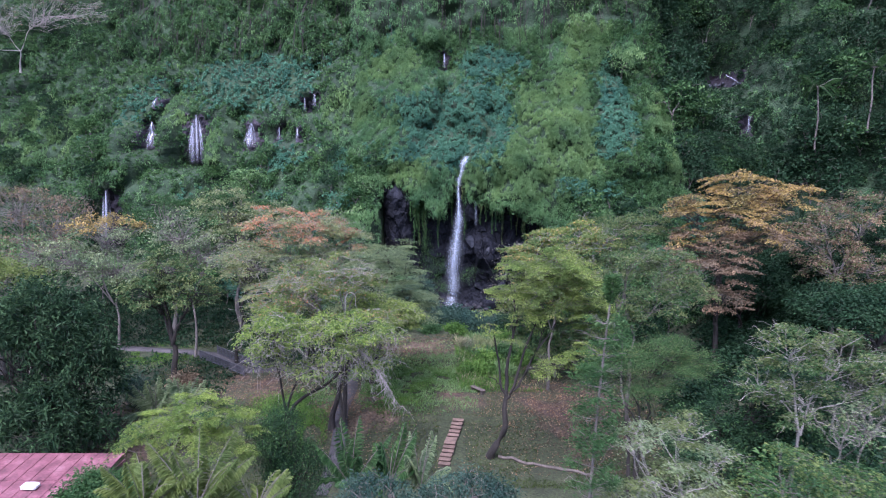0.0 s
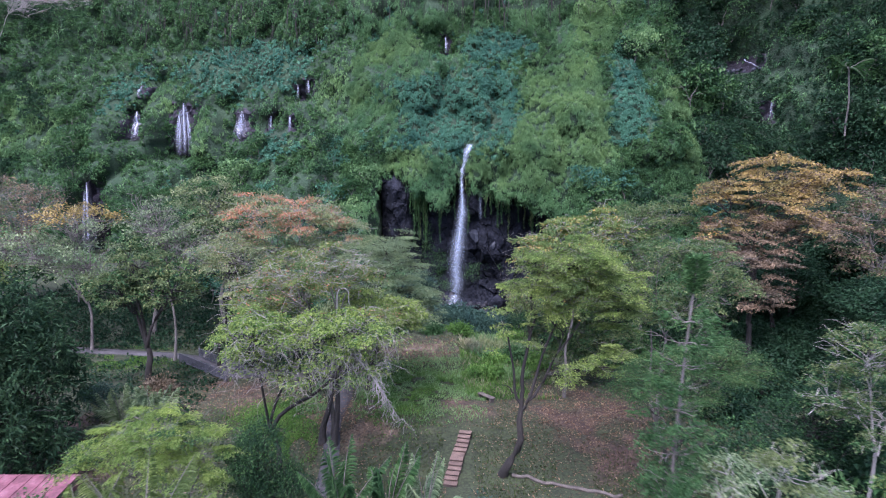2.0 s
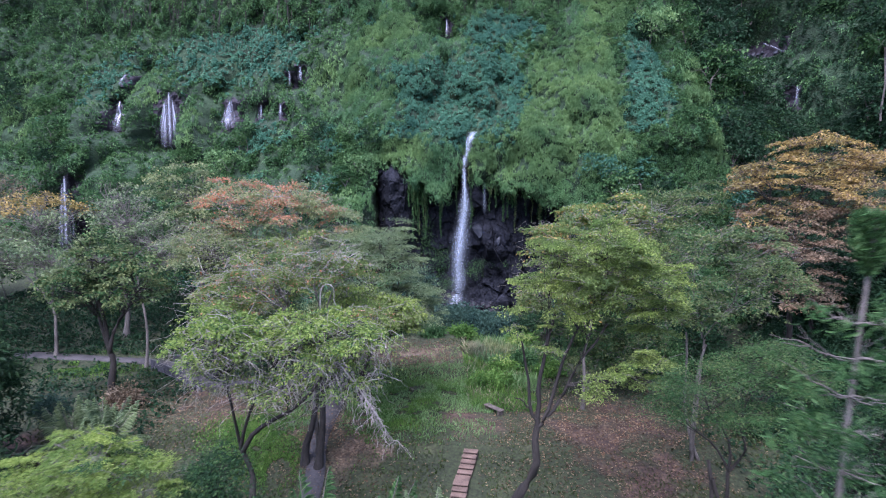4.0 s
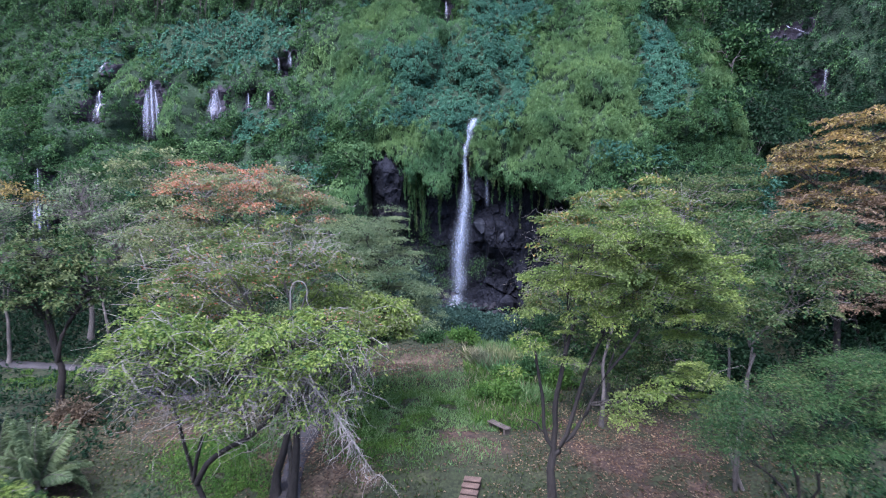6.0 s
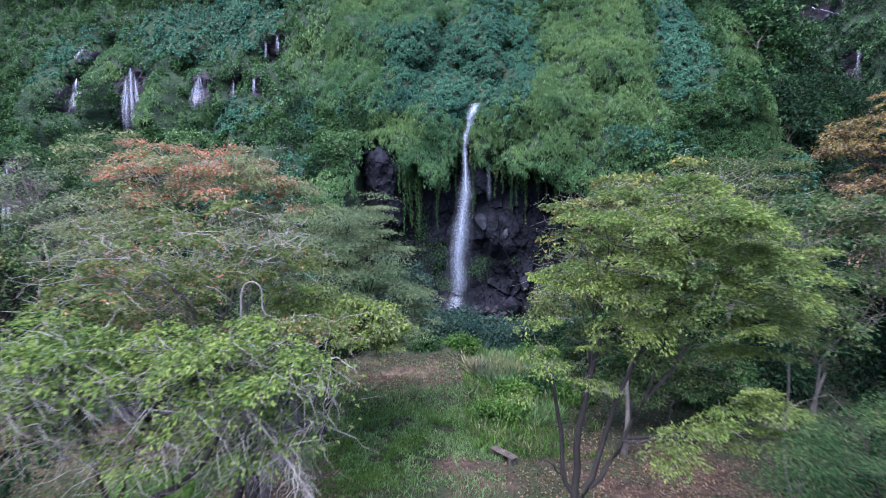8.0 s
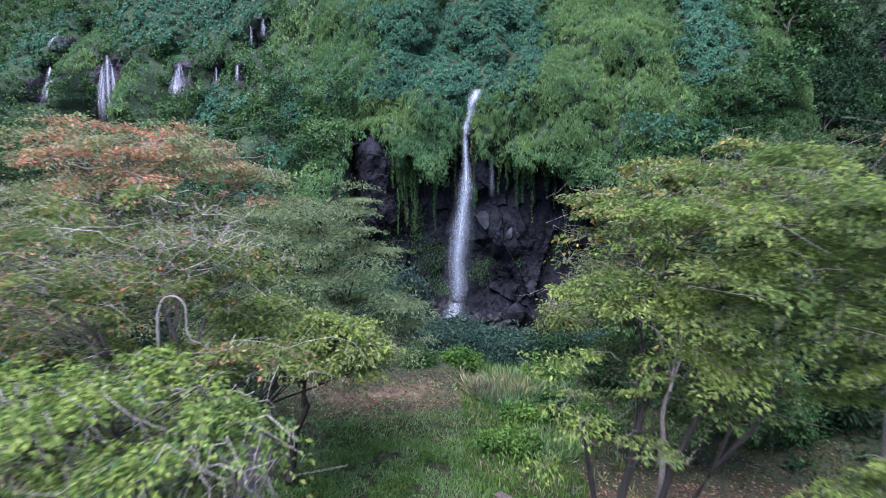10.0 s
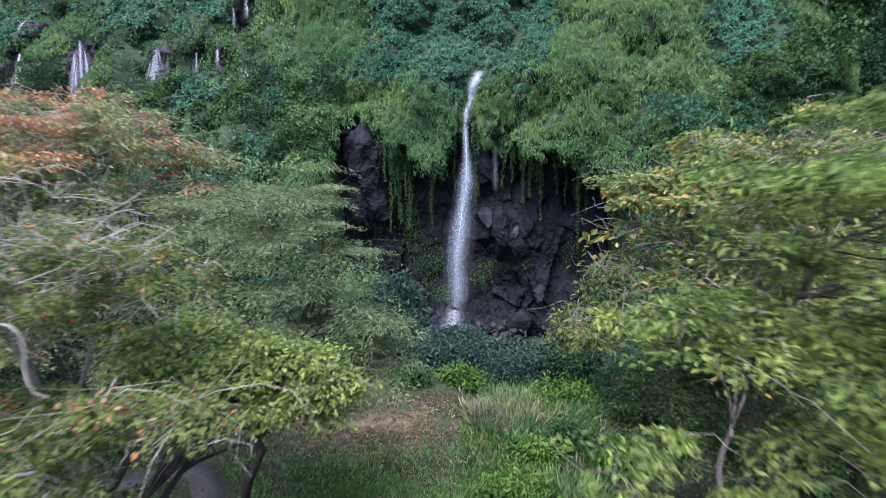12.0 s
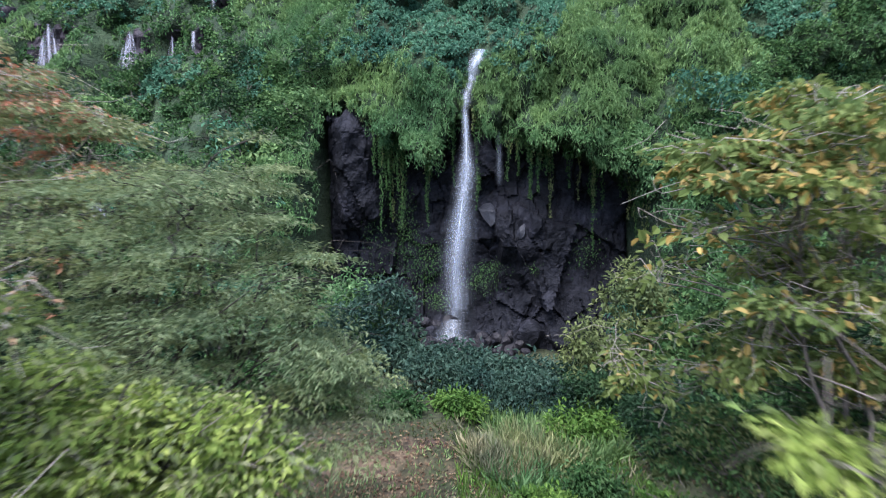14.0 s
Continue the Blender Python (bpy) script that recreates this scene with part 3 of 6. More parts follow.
def build_boulders():
    rng = np.random.default_rng(8)
    spots = [(4.6, 104.6, 12.7, 1.25, 6), (7.4, 104.4, 11.0, 0.95, 7), (11.0, 104.2, 12.4, 1.1, 6), (9.8, 104.4, 9.8, 1.3, 7), (8.6, 105.0, 12.2, 1.2, 2), (8.0, 103.4, 2.0, 1.6, 0), (5.4, 103.0, 1.8, 1.2, 2), (11, 103.2, 2.4, 1.5, 1)]
    for _ in range(80):
        x = rng.normal(2.2, 2.6)
        y = rng.uniform(98.8, 102.4)
        s = rng.uniform(0.28, 0.75)
        spots.append((x, y, float(gz(x, y)) + s * 0.2 + 1.6 * smooth(98.8, 102.0, y), s, rng.integers(1, 6)))
    for x in np.linspace(49.4, 53.4, 9):
        spots.append((x, float(cliff_y(x, 38.2)) - 0.6, 39.3 + rng.uniform(-0.1, 0.25), rng.uniform(0.3, 0.6), 6 + rng.integers(0, 2)))
    for x, y, z, s, k in spots:
        ob = new("boulder", BOULDERS[k])
        ob.matrix_world = pose(x, y, z, *rng.uniform(0, 360, 3)) @ Matrix.Diagonal((s * rng.uniform(0.9, 1.3), s, s * rng.uniform(0.7, 1), 1))
        tagged(ob, "angular wet basalt boulder at the waterfall" if k < 3 else "pale grey block of rock jutting from the wet wall" if k > 5 else "grey angular basalt block at the waterfall", "boulder", "boulders round the waterfall")


build_boulders()


# ---- creepers on the cliff ----
def blob(x, z, cx, cz, rx, rz):
    return np.exp(-((x - cx) / rx) ** 2 - ((z - cz) / rz) ** 2)


def cover(x, z):
    """Which plant grows at a spot: above 0 big-leaved creeper, below 0 ferns and grass."""
    v = 1.25 * blob(x, z, 2, 32.5, 11, 7) + 1.2 * blob(x, z, -39, 41.5, 15, 6) + blob(x, z, -31, 26.5, 6, 3) + blob(x, z, 28, 35, 3.2, 8) + 0.8 * blob(x, z, 25, 28, 3.5, 3)
    v = v + 0.7 * blob(x, z, -13, 34, 3, 3) + 0.8 * blob(x, z, 8, 43.5, 8, 2.6) + 0.6 * blob(x, z, -66, 38, 6, 5) - 0.8 * blob(x, z, -18, 36, 5, 6) - 0.8 * blob(x, z, 19, 31, 4, 9)
    return 1.4 * v - 0.55 + 0.75 * fbm(x * 0.11, z * 0.15, 41, 3) + 0.6 * fbm(x * 0.4, z * 0.5, 47, 3)


def cliff_points(n, rng, x0, x1, z0, z1):
    x, z = rng.uniform(x0, x1, n), rng.uniform(z0, z1, n)
    e = 0.25
    y = cliff_y(x, z)
    dx, dz = (cliff_y(x + e, z) - y) / e, (cliff_y(x, z + e) - y) / e
    nrm = unit(np.stack([dx, -np.ones(n), dz], 1))
    hollow = np.zeros(n)
    for cx, cz, rx, rz in HOLLOWS:
        hollow = np.maximum(hollow, np.exp(-(((x - cx) / (rx * 0.8)) ** 2 + ((z - cz) / (rz * 0.8)) ** 2) ** 2))
    keep = (recess(x, z) < 0.5) & (hollow < rng.uniform(0.3, 1.1, n)) & (z > gz(x, y) - 0.5)
    for cx, z0, z1, wd in STEPS:
        keep &= ~((np.abs(x - cx) < (wd * 0.8 + 0.3) * rng.uniform(0.3, 1.1, n)) & (z > z1 - 0.3) & (z < z0 + 0.3))
    keep &= ~((np.abs(x - 3.3 + 0.12 * (26 - z)) < 0.55) & (z > 20) & (z < 26.5))
    return np.stack([x, y, z], 1)[keep], nrm[keep]


def build_creepers():
    """Tufts of leaves side by side over the whole cliff, each a small drooping dome."""
    rng = np.random.default_rng(12)
    areas = [(8600, 38, 0.81, -16, 37, 15, 50), (1400, 26, 1.0, -60, 37, 47, 66), (8000, 14, 1.12, -112, -16, 22, 64), (3400, 16, 1.0, 36, 96, 8, 70), (2400, 18, 1.0, -95, -9, 4, 26), (1900, 26, 0.85, 15.5, 39, 1, 18), (1700, 16, 1.0, 44, 64, 22, 48)]
    sets = {"teal": [], "fern": [], "dark": [], "mid": [], "turf": []}
    for count, per, fine, *area in areas:
        P, N = cliff_points(count, rng, *area)
        x, z = P[:, 0], P[:, 2]
        kind = cover(x, z) + rng.normal(0, 0.16, len(P))
        bush = vnoise(x * 0.13, z * 0.2, 77) + rng.normal(0, 0.1, len(P))
        label = np.where(kind > 0.05, "teal", np.where(bush > 0.3, "mid", "fern"))
        turf = 1.3 * (blob(x, z, 18.5, 30, 6.5, 10) + blob(x, z, -18, 36, 6, 5) + blob(x, z, -9, 43, 5, 3) + blob(x, z, -87, 30, 14, 7) + blob(x, z, -44, 28, 2.6, 4) + 0.8 * blob(x, z, 10, 23, 8, 3) + 0.7 * blob(x, z, -6, 24, 4, 2.5) + blob(x, z, 26, 47, 4, 5) + blob(x, z, 36, 30, 3, 7) + 0.8 * blob(x, z, -56, 36, 3, 4)) + 0.5 * fbm(x * 0.12, z * 0.1, 53, 3) + rng.normal(0, 0.08, len(P))
        label = np.where((turf > 0.5) & (kind < 0.3), "turf", label)
        label = np.where((x < -68) & (turf < 0.6) & (rng.uniform(0, 1, len(P)) < 0.8), "mid", label)
        label = np.where((x < -18) & (x > -68) & (label == "fern") & (rng.uniform(0, 1, len(P)) < 0.75), "mid", label)
        label = np.where((x > 24) & (x <= 37) & (z < 40) & (label == "fern") & (rng.uniform(0, 1, len(P)) < 0.5), "mid", label)
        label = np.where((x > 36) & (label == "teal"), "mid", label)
        # east of x 40 most tufts go dark: the gorge's shade in leaf colour
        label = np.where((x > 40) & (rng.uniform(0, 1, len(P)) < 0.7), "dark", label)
        size = rng.uniform(0.45, 1.15, len(P)) * (0.85 if fine < 0.82 else 1.0)
        for key in sets:
            sel = label == key
            many = per
            c, n, r = np.repeat(P[sel], many, 0), np.repeat(N[sel], many, 0), np.repeat(size[sel], many)[:, None]
            if len(c) == 0:
                continue
            d = unit(rng.normal(0, 1, c.shape) + 0.9 * n + [0, 0, 0.45])
            grow = rng.uniform(0.55, 1.0, (len(c), 1))
            flat = np.where(key == "teal", 0.6, 0.8)
            p = c + d * r * grow * flat
            p[:, 2] -= (0.45 if key == "fern" else 0.15) * r[:, 0] * rng.uniform(0, 1.6, len(c))
            if key == "fern":
                strand = rng.uniform(0, 1, len(c)) < 0.45
                ax, ln, wd = d * np.where(strand, 0.25, 0.6)[:, None] + [0, 0, -0.9], np.where(strand, rng.uniform(0.4, 0.95, len(c)), rng.uniform(0.18, 0.42, len(c))), np.where(strand, rng.uniform(0.045, 0.08, len(c)), rng.uniform(0.08, 0.16, len(c)))
            elif key == "turf":
                ax, ln, wd = d * 0.4 + [0, 0, -0.8], rng.uniform(0.4, 1.0, len(c)), rng.uniform(0.06, 0.12, len(c))
            elif key == "teal":
                ax, ln, wd = d * 0.5 + [0, -0.2, -0.7], rng.uniform(0.24, 0.44, len(c)), rng.uniform(0.15, 0.26, len(c))
            else:
                ax, ln, wd = d + [0, 0, -0.3], rng.uniform(0.22, 0.5, len(c)), rng.uniform(0.12, 0.24, len(c))
            sets[key].append((p, ax + 0.5 * rng.normal(0, 1, p.shape), 0.6 * d + 0.6 * n + 0.2 * rng.normal(0, 1, p.shape), ln * fine, wd * (fine if fine < 0.82 else fine * 1.45)))
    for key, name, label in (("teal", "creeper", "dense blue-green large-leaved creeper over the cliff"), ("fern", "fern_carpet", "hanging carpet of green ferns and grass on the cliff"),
                             ("dark", "undergrowth", "dark green undergrowth, leaf colour carrying shade of the eastern cliff"), ("mid", "cliff_bushes", "green leafy bushes matted over the cliff"), ("turf", "slope_grass", "long yellow-green grass drooping down the cliff")):
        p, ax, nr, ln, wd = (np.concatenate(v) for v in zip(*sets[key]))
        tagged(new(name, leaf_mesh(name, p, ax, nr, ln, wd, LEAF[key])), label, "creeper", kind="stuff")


def build_vines():
    """Leafy strands that hang over the lip of the hollow, and roots on the wall above the slope."""
    rng = np.random.default_rng(21)
    pos, ln, dry, tubes = [], [], [], Tubes()
    bunches = rng.uniform(-10, 17, 26)
    for k in range(290):
        x = rng.choice(bunches) + rng.normal(0, 0.35)
        if abs(x - 2.3) < 0.7 or x < -6.4:
            continue
        top = float(np.interp(x, RIM_X, RIM_Z)) + rng.uniform(0, 1.5)
        long = rng.exponential(1.5) + 0.6
        if abs(x + 4.5) < 1.6 or abs(x + 1) < 0.5 or abs(x - 13) < 2:
            long *= 1.6
        long = min(long, 9.5)
        y = float(np.interp(x, BASE_X, BASE_Y)) - rng.uniform(-1.6, 0.9)
        m = int(long * 26)
        t = rng.uniform(0, 1, m)
        pos.append(np.stack([x + 0.06 * np.sin(t * 9 + k) + rng.normal(0, 0.05 + 0.08 * (1 - t), m), y + rng.normal(0, 0.08, m), top - t * long], 1))
        dry.append(np.full(m, rng.uniform() < 0.3))
    pos, dry = np.concatenate(pos), np.concatenate(dry)
    for flag, key, name in ((False, "mid", "hanging_vines"), (True, "olive", "dry_vines")):
        p = pos[dry == flag]
        r = rng.normal(0, 1, p.shape)
        me = leaf_mesh(name, p, np.array([0, -0.2, -1.0]) + 0.5 * r, np.array([0, -1.0, 0.3]) + 0.5 * rng.normal(0, 1, p.shape), rng.uniform(0.1, 0.28, len(p)), rng.uniform(0.05, 0.11, len(p)), LEAF[key])
        tagged(new(name, me), "leafy green vines hanging over the rock hollow" if not flag else "yellowing vines hanging over the rock hollow", "vines", kind="stuff")
    for k in range(380):
        x = rng.uniform(-75, 36)
        z = rng.uniform(51, 66)
        y = float(cliff_y(x, z)) - 0.5
        long = rng.uniform(2, 6)
        pts = bend((x, y, z), (x + rng.normal(0, 0.3), float(cliff_y(x, z - long)) - 0.6, z - long), rng, 5, 0, 0.03)
        tubes.add(pts, np.linspace(0.09, 0.03, 5), 4)
    tagged(new("hanging_roots", tubes.mesh("hanging_roots", BARK["dark"])), "grey-brown roots hanging down the upper cliff", "roots", kind="stuff")


build_creepers()
build_vines()


# ---- trees ----
def tree(name, label, category, base, fork, lobes, key, bark="grey", pads=120, per_pad=60, pad=1.0, leaf=(0.22, 0.4), slim=0.45, trunk_r=0.3,
         accent=None, accent_name="coloured_leaves", bare=0.0, flat=0.22, seed=1, group="trees in the park", stems=1, twigs=2, tier=0.0, oval=True, boughs=2, twig_bark=None, reach=0.7, hang=0.0, scatter=0.2, ring=9, spread=0.45, stubs=()):
    """A tree in world places: trunk, limbs to each lobe of the crown, twigs to flat pads of leaves."""
    rng = np.random.default_rng(seed)
    base, fork = np.asarray(base, float), np.asarray(fork, float)
    root = thing(name, label, category, base, group)
    wood, fine = Tubes(), Tubes()
    pos, axs, tint, limbs = [], [], [], []
    for sidx in range(stems):
        b = base + (rng.normal(0, 0.35, 3) * [1, 1, 0] if sidx else 0)
        fk = fork + (rng.normal(0, 0.8, 3) if sidx else 0)
        tr = bend(b - [0, 0, 0.3], fk, rng, 8, 0, 0.03)
        wood.add(tr, np.linspace(trunk_r * 1.25, trunk_r * 0.75, 8) * (1 + 0.5 * np.exp(-np.arange(8) * 1.5)), ring)
    for *line, r0 in stubs:
        line = np.array(line)
        s = np.linspace(0, len(line) - 1, 9)
        limb = np.stack([np.interp(s, np.arange(len(line)), line[:, k]) for k in range(3)], 1)
        limb[1:-1] = (limb[:-2] + 2 * limb[1:-1] + limb[2:]) / 4 + rng.normal(0, 0.04, (7, 3))
        limbs.append(limb)
        wood.add(limb, np.linspace(r0, r0 * 0.5, 9), min(ring, 7))
    vol = np.array([l[3] * l[4] + l[3] * l[5] for l in lobes])
    for l, v in zip(lobes, vol / vol.sum()):
        c, r = np.array(l[:3]), np.array(l[3:6])
        start, lr = fork + rng.normal(0, 0.1, 3), trunk_r * (0.5 + 0.5 * v) * (l[6] if len(l) > 6 else 1.0)
        end = c + [0, 0, -0.35 * r[2]]
        if len(limbs) >= 3:
            near = min(((np.linalg.norm((q - end) * [1, 1, 0.6]) + 2 * (q[2] > end[2] - 1), j, q) for L in limbs for j, q in enumerate(L) if 2 <= j <= 6), key=lambda a: a[0])
            start, lr = near[2], lr * (0.8 - 0.07 * near[1])
        limb = sweep(start, end, rng, 9, 0.05)
        limbs.append(limb)
        wood.add(limb, np.linspace(lr, lr * 0.3, 9), min(ring, 7))
        n = max(3, int(pads * v))
        d = unit(rng.normal(0, 1, (n, 3)) + [0, 0, 0.25])
        q = c + d * r * rng.uniform(0.62, 1.05, (n, 1))
        if tier:
            q[:, 2] = np.round(q[:, 2] / tier) * tier + rng.normal(0, scatter * tier, n)
        for k in range(n):
            s = limb[rng.integers(4, 9)]
            if k % boughs == 0 or (not callable(bare) and bare > 0.3):
                wood.add(bend(s, q[k] - [0, 0, 0.1], rng, 5, 0.06, 0.07), np.linspace(lr * 0.28, 0.018, 5), 4)
            m = rng.poisson(per_pad * rng.uniform(0.5, 1.5))
            if rng.uniform() < (bare(q[k]) if callable(bare) else bare):
                m = int(m * 0.12)
            slight = l[6] if len(l) > 6 else 1.0
            m, pr = int(m * slight), pad * rng.uniform(0.6, 1.35) * (0.4 + 0.6 * slight)
            if tier:
                a = rng.uniform(0, 2 * math.pi, m)
                rr = pr * np.sqrt(rng.uniform(0, 1, m)) * (0.75 + 0.2 * np.sin(3 * a + k) + 0.15 * np.sin(5 * a + 2 * k))
                off = np.stack([rr * np.cos(a), rr * np.sin(a), rng.normal(0, flat * pr, m)], 1)
                out = q[k, :2] - c[:2]
                out = out / (np.linalg.norm(out) + 0.3)
                off[:, 2] -= 0.2 * (off[:, :2] @ out) + 0.14 * rr * rr / pr + off[:, :2] @ rng.normal(0, 0.15, 2)
            else:
                off = rng.normal(0, 1, (m, 3)) * [pr * 0.55, pr * 0.55, pr * flat]
                off[:, 2] -= 0.18 * (off[:, 0] ** 2 + off[:, 1] ** 2) / pr
            pos.append(q[k] + off)
            axs.append(unit(off + [0, 0, -0.1]) + rng.normal(0, 0.5, (m, 3)))
            tint.append(rng.uniform(0, 1, m) < (float(accent(q[k], rng)) if accent else 0.0))
            for _ in range(twigs):
                e = q[k] + rng.normal(0, 1, 3) * [pr * reach, pr * reach, pr * reach * 0.36] - [0, 0, hang * pr * rng.uniform(0, 1)]
                (fine if twig_bark else wood).add(bend(q[k] - [0, 0, 0.1], e, rng, 5, 0.08, 0.13), np.linspace(0.017 if hang else 0.013, 0.006 if hang else 0.005, 5), 3)
    pos, axs, tint = np.concatenate(pos), np.concatenate(axs), np.concatenate(tint)
    me = wood.mesh("trunk", BARK[bark])
    me.transform(Matrix.Translation(-Vector(base)))
    part("trunk", me, root)
    if twig_bark and fine.v:
        me = fine.mesh("bare_twigwork", BARK[twig_bark])
        me.transform(Matrix.Translation(-Vector(base)))
        tagged(part("bare_twigwork", me, root, "pale bare twigs"), kind="stuff")
    for flag, k2, nm in ((False, key, "crown"), (True, accent_name, "tinted_crown")):
        s = tint == flag
        if s.sum() == 0:
            continue
        p = pos[s]
        nrm = np.array([0, 0, 1.0]) + spread * rng.normal(0, 1, p.shape)
        ln = rng.uniform(*leaf, len(p))
        part(nm, leaf_mesh(nm, p - base, axs[s], nrm, ln, ln * slim * rng.uniform(0.8, 1.2, len(p)), LEAF[k2], oval=oval), root)
    return root


def g(x, y):
    return (x, y, float(gz(x, y)))


def chance(p):
    return lambda q, rng: rng.uniform() < p


T = "tree"
tree("almond_tree", "tall forked almond tree with tiers of yellow-green leaves", T, g(4.1, 53.3), (5.3, 52.0, 6.0),
     [(5.6, 52.2, 15.2, 1.7, 1.5, 0.8), (6.9, 51, 17.2, 2.1, 2.0, 1.2), (9.4, 50.5, 17.2, 2.6, 2.2, 1.3), (8.4, 51, 14.9, 2.6, 2.2, 1.1), (11.4, 51, 15.5, 2.2, 2.3, 1.6), (12.2, 51.5, 12.9, 1.8, 1.8, 0.9), (7.0, 51.4, 13.3, 1.6, 1.5, 0.6), (3.9, 53.4, 15.3, 0.6, 0.6, 0.2, 0.35), (3.4, 50.4, 12.7, 1.2, 1.3, 1.2, 0.2), (5.2, 50.8, 11.6, 1.5, 1.4, 0.9, 0.22), (10.8, 48.8, 10.4, 1.6, 1.5, 0.6), (8.8, 48.8, 10.0, 1.0, 1.0, 0.4)],
     "almond", "dark", 160, 400, 1.3, (0.1, 0.2), 0.42, 0.26, oval=False, seed=3,
     stubs=(((5.3, 52, 5.9), (4.8, 51.9, 7.2), (4.6, 51.8, 9.4), (4.2, 51.4, 11.6), 0.12), ((5.1, 52, 6.6), (4.5, 51.8, 7.7), (3.8, 51.6, 8.0), 0.06), ((5.3, 52, 5.9), (5.4, 51.9, 8.0), (5.5, 51.9, 10.4), (6.2, 51.6, 13.2), 0.17), ((5.3, 52, 5.9), (5.9, 51.9, 6.6), (6.5, 51.8, 9.6), (7.6, 51.4, 12.6), 0.15), ((5.9, 51.9, 6.7), (6.8, 51.7, 8.0), (7.3, 51.5, 9.6), (9.2, 51, 12.8), 0.12)),
      flat=0.06, tier=1.25, scatter=0.2, spread=0.5, twig_bark="grey", twigs=3, reach=0.8, accent=lambda q, rng: rng.uniform(0.1, 0.75), accent_name="lime")
tree("almond_tree", "almond tree with yellowing leaves and bare twigs", T, g(11, 65), (11.2, 64.5, 8),
     [(9.4, 63.5, 17.0, 3.0, 2.6, 1.5), (14.2, 67, 17.8, 4.0, 3.6, 1.6), (7.4, 62.2, 16.0, 1.9, 1.7, 1.2), (8.2, 63.5, 14.0, 2.7, 2.2, 1.0), (13, 65, 14.2, 4, 3, 1.8), (11.5, 66, 11.2, 2.6, 2.4, 1.4), (7.0, 66, 11.0, 1.8, 1.8, 1.0)], "almond", "grey", 190, 150, 1.2, (0.17, 0.34), 0.5, 0.13, oval=True, twig_bark="pale", twigs=4, reach=0.8, boughs=1, seed=4, accent=lambda q, rng: 0.1 + 0.3 * (q[0] < 9.5 and q[2] > 14.5) * rng.uniform(), accent_name="orange", bare=lambda q: 0.75 if q[0] < 9.6 and q[2] < 16.2 else 0.2, flat=0.08, tier=1.3)
tree("green_tree", "olive-green tree with flat tiers at the foot of the cliff", T, g(20, 72), (20, 72, 9), [(18.6, 71, 17.8, 3.2, 3, 1.5), (22.4, 73, 18.6, 3.2, 3, 1.5), (20.4, 71, 14.6, 3.6, 3, 1.8)], "olive", "grey", 150, 120, 1.15, (0.14, 0.28), 0.42, 0.2, seed=44, oval=False, flat=0.1, tier=1.2, accent=lambda q, rng: rng.uniform(0, 0.6), accent_name="mid")
tree("green_tree", "low leafy green tree beneath the almond trees", T, g(12.4, 69), (12.4, 68.6, 4.5),
     [(9.4, 67.6, 8.0, 2.4, 2.0, 1.3), (13.4, 67.6, 8.8, 2.8, 2.2, 1.5), (16.4, 67, 7.4, 2.4, 2.0, 1.3), (11.4, 67, 5.8, 2.2, 1.6, 0.9), (14.6, 66.6, 5.6, 2.2, 1.6, 0.9)], "olive", "grey", 150, 130, 1.0, (0.14, 0.28), 0.45, 0.13, seed=70, oval=False, flat=0.14, tier=0.9, scatter=0.4, accent=lambda q, rng: rng.uniform(0.1, 0.9), accent_name="mid")
tree("slender_tree", "slender tree with pale trunks and sparse grey-green leaves", T, g(17, 56.8), (17.1, 56, 10.4),
     [(16.4, 55.5, 16.8, 2.5, 2.4, 1.4), (19.4, 55, 16.2, 2.8, 2.4, 1.7), (14.8, 57.5, 14.4, 2.0, 2.2, 1.2), (18.6, 54.4, 13.4, 2.6, 2.2, 1.1), (21.6, 57, 14.4, 2.4, 2.4, 1.5), (16.2, 55.6, 12.6, 2.2, 2, 1.0)], "olive", "grey", 170, 130, 1.1, (0.13, 0.26), 0.42, 0.085, seed=5, oval=False, bare=0.3, stems=3, flat=0.1, tier=1.1, scatter=0.35, twigs=3, accent=lambda q, rng: rng.uniform(0.1, 0.6), accent_name="mid")
tree("feathery_tree", "low feathery green tree on leaf litter", T, g(15, 47.4), (15, 47, 5.4), [(13.2, 46.6, 10.8, 2.0, 2.0, 1.2), (16.6, 46.4, 11.6, 2.4, 2.2, 1.3), (11.8, 47, 9.2, 1.2, 1.3, 0.7), (18.8, 47.5, 10.4, 1.8, 1.8, 1.2), (15.4, 46.2, 9.2, 1.8, 1.6, 0.7)], "mid", "dark", 130, 270, 0.9, (0.09, 0.18), 0.26, 0.13, seed=6, oval=False, stems=3, flat=0.16, accent=lambda q, rng: rng.uniform(0, 0.4), accent_name="olive")
tree("orange_tree", "broad tree with orange-yellow upper leaves and brown lower tiers", T, g(30, 69), (30, 69, 8),
     [(27, 68, 20.6, 3.4, 3.2, 1.6), (32.3, 69.5, 23.0, 4.4, 3.4, 1.5), (37.2, 71, 22.0, 3.2, 3.2, 1.6), (31.5, 68, 19.4, 4.2, 3, 1.6), (25.6, 67, 17.0, 2.8, 2.6, 1.4), (28.5, 66, 14.8, 3.8, 2.8, 1.7), (34.4, 67, 17.4, 4, 3.2, 1.7), (29.6, 66, 11.4, 2.8, 2.2, 1.3)], "brown", "dark", 240, 165, 1.45, (0.16, 0.3), 0.42, 0.3, oval=False, tier=1.2, scatter=0.25, spread=0.35, seed=7, twigs=3,
     accent=lambda q, rng: smooth(17.0, 20.0, q[2] + rng.normal(0, 1.2)) * rng.uniform(0.35, 1), accent_name="orange", flat=0.05)
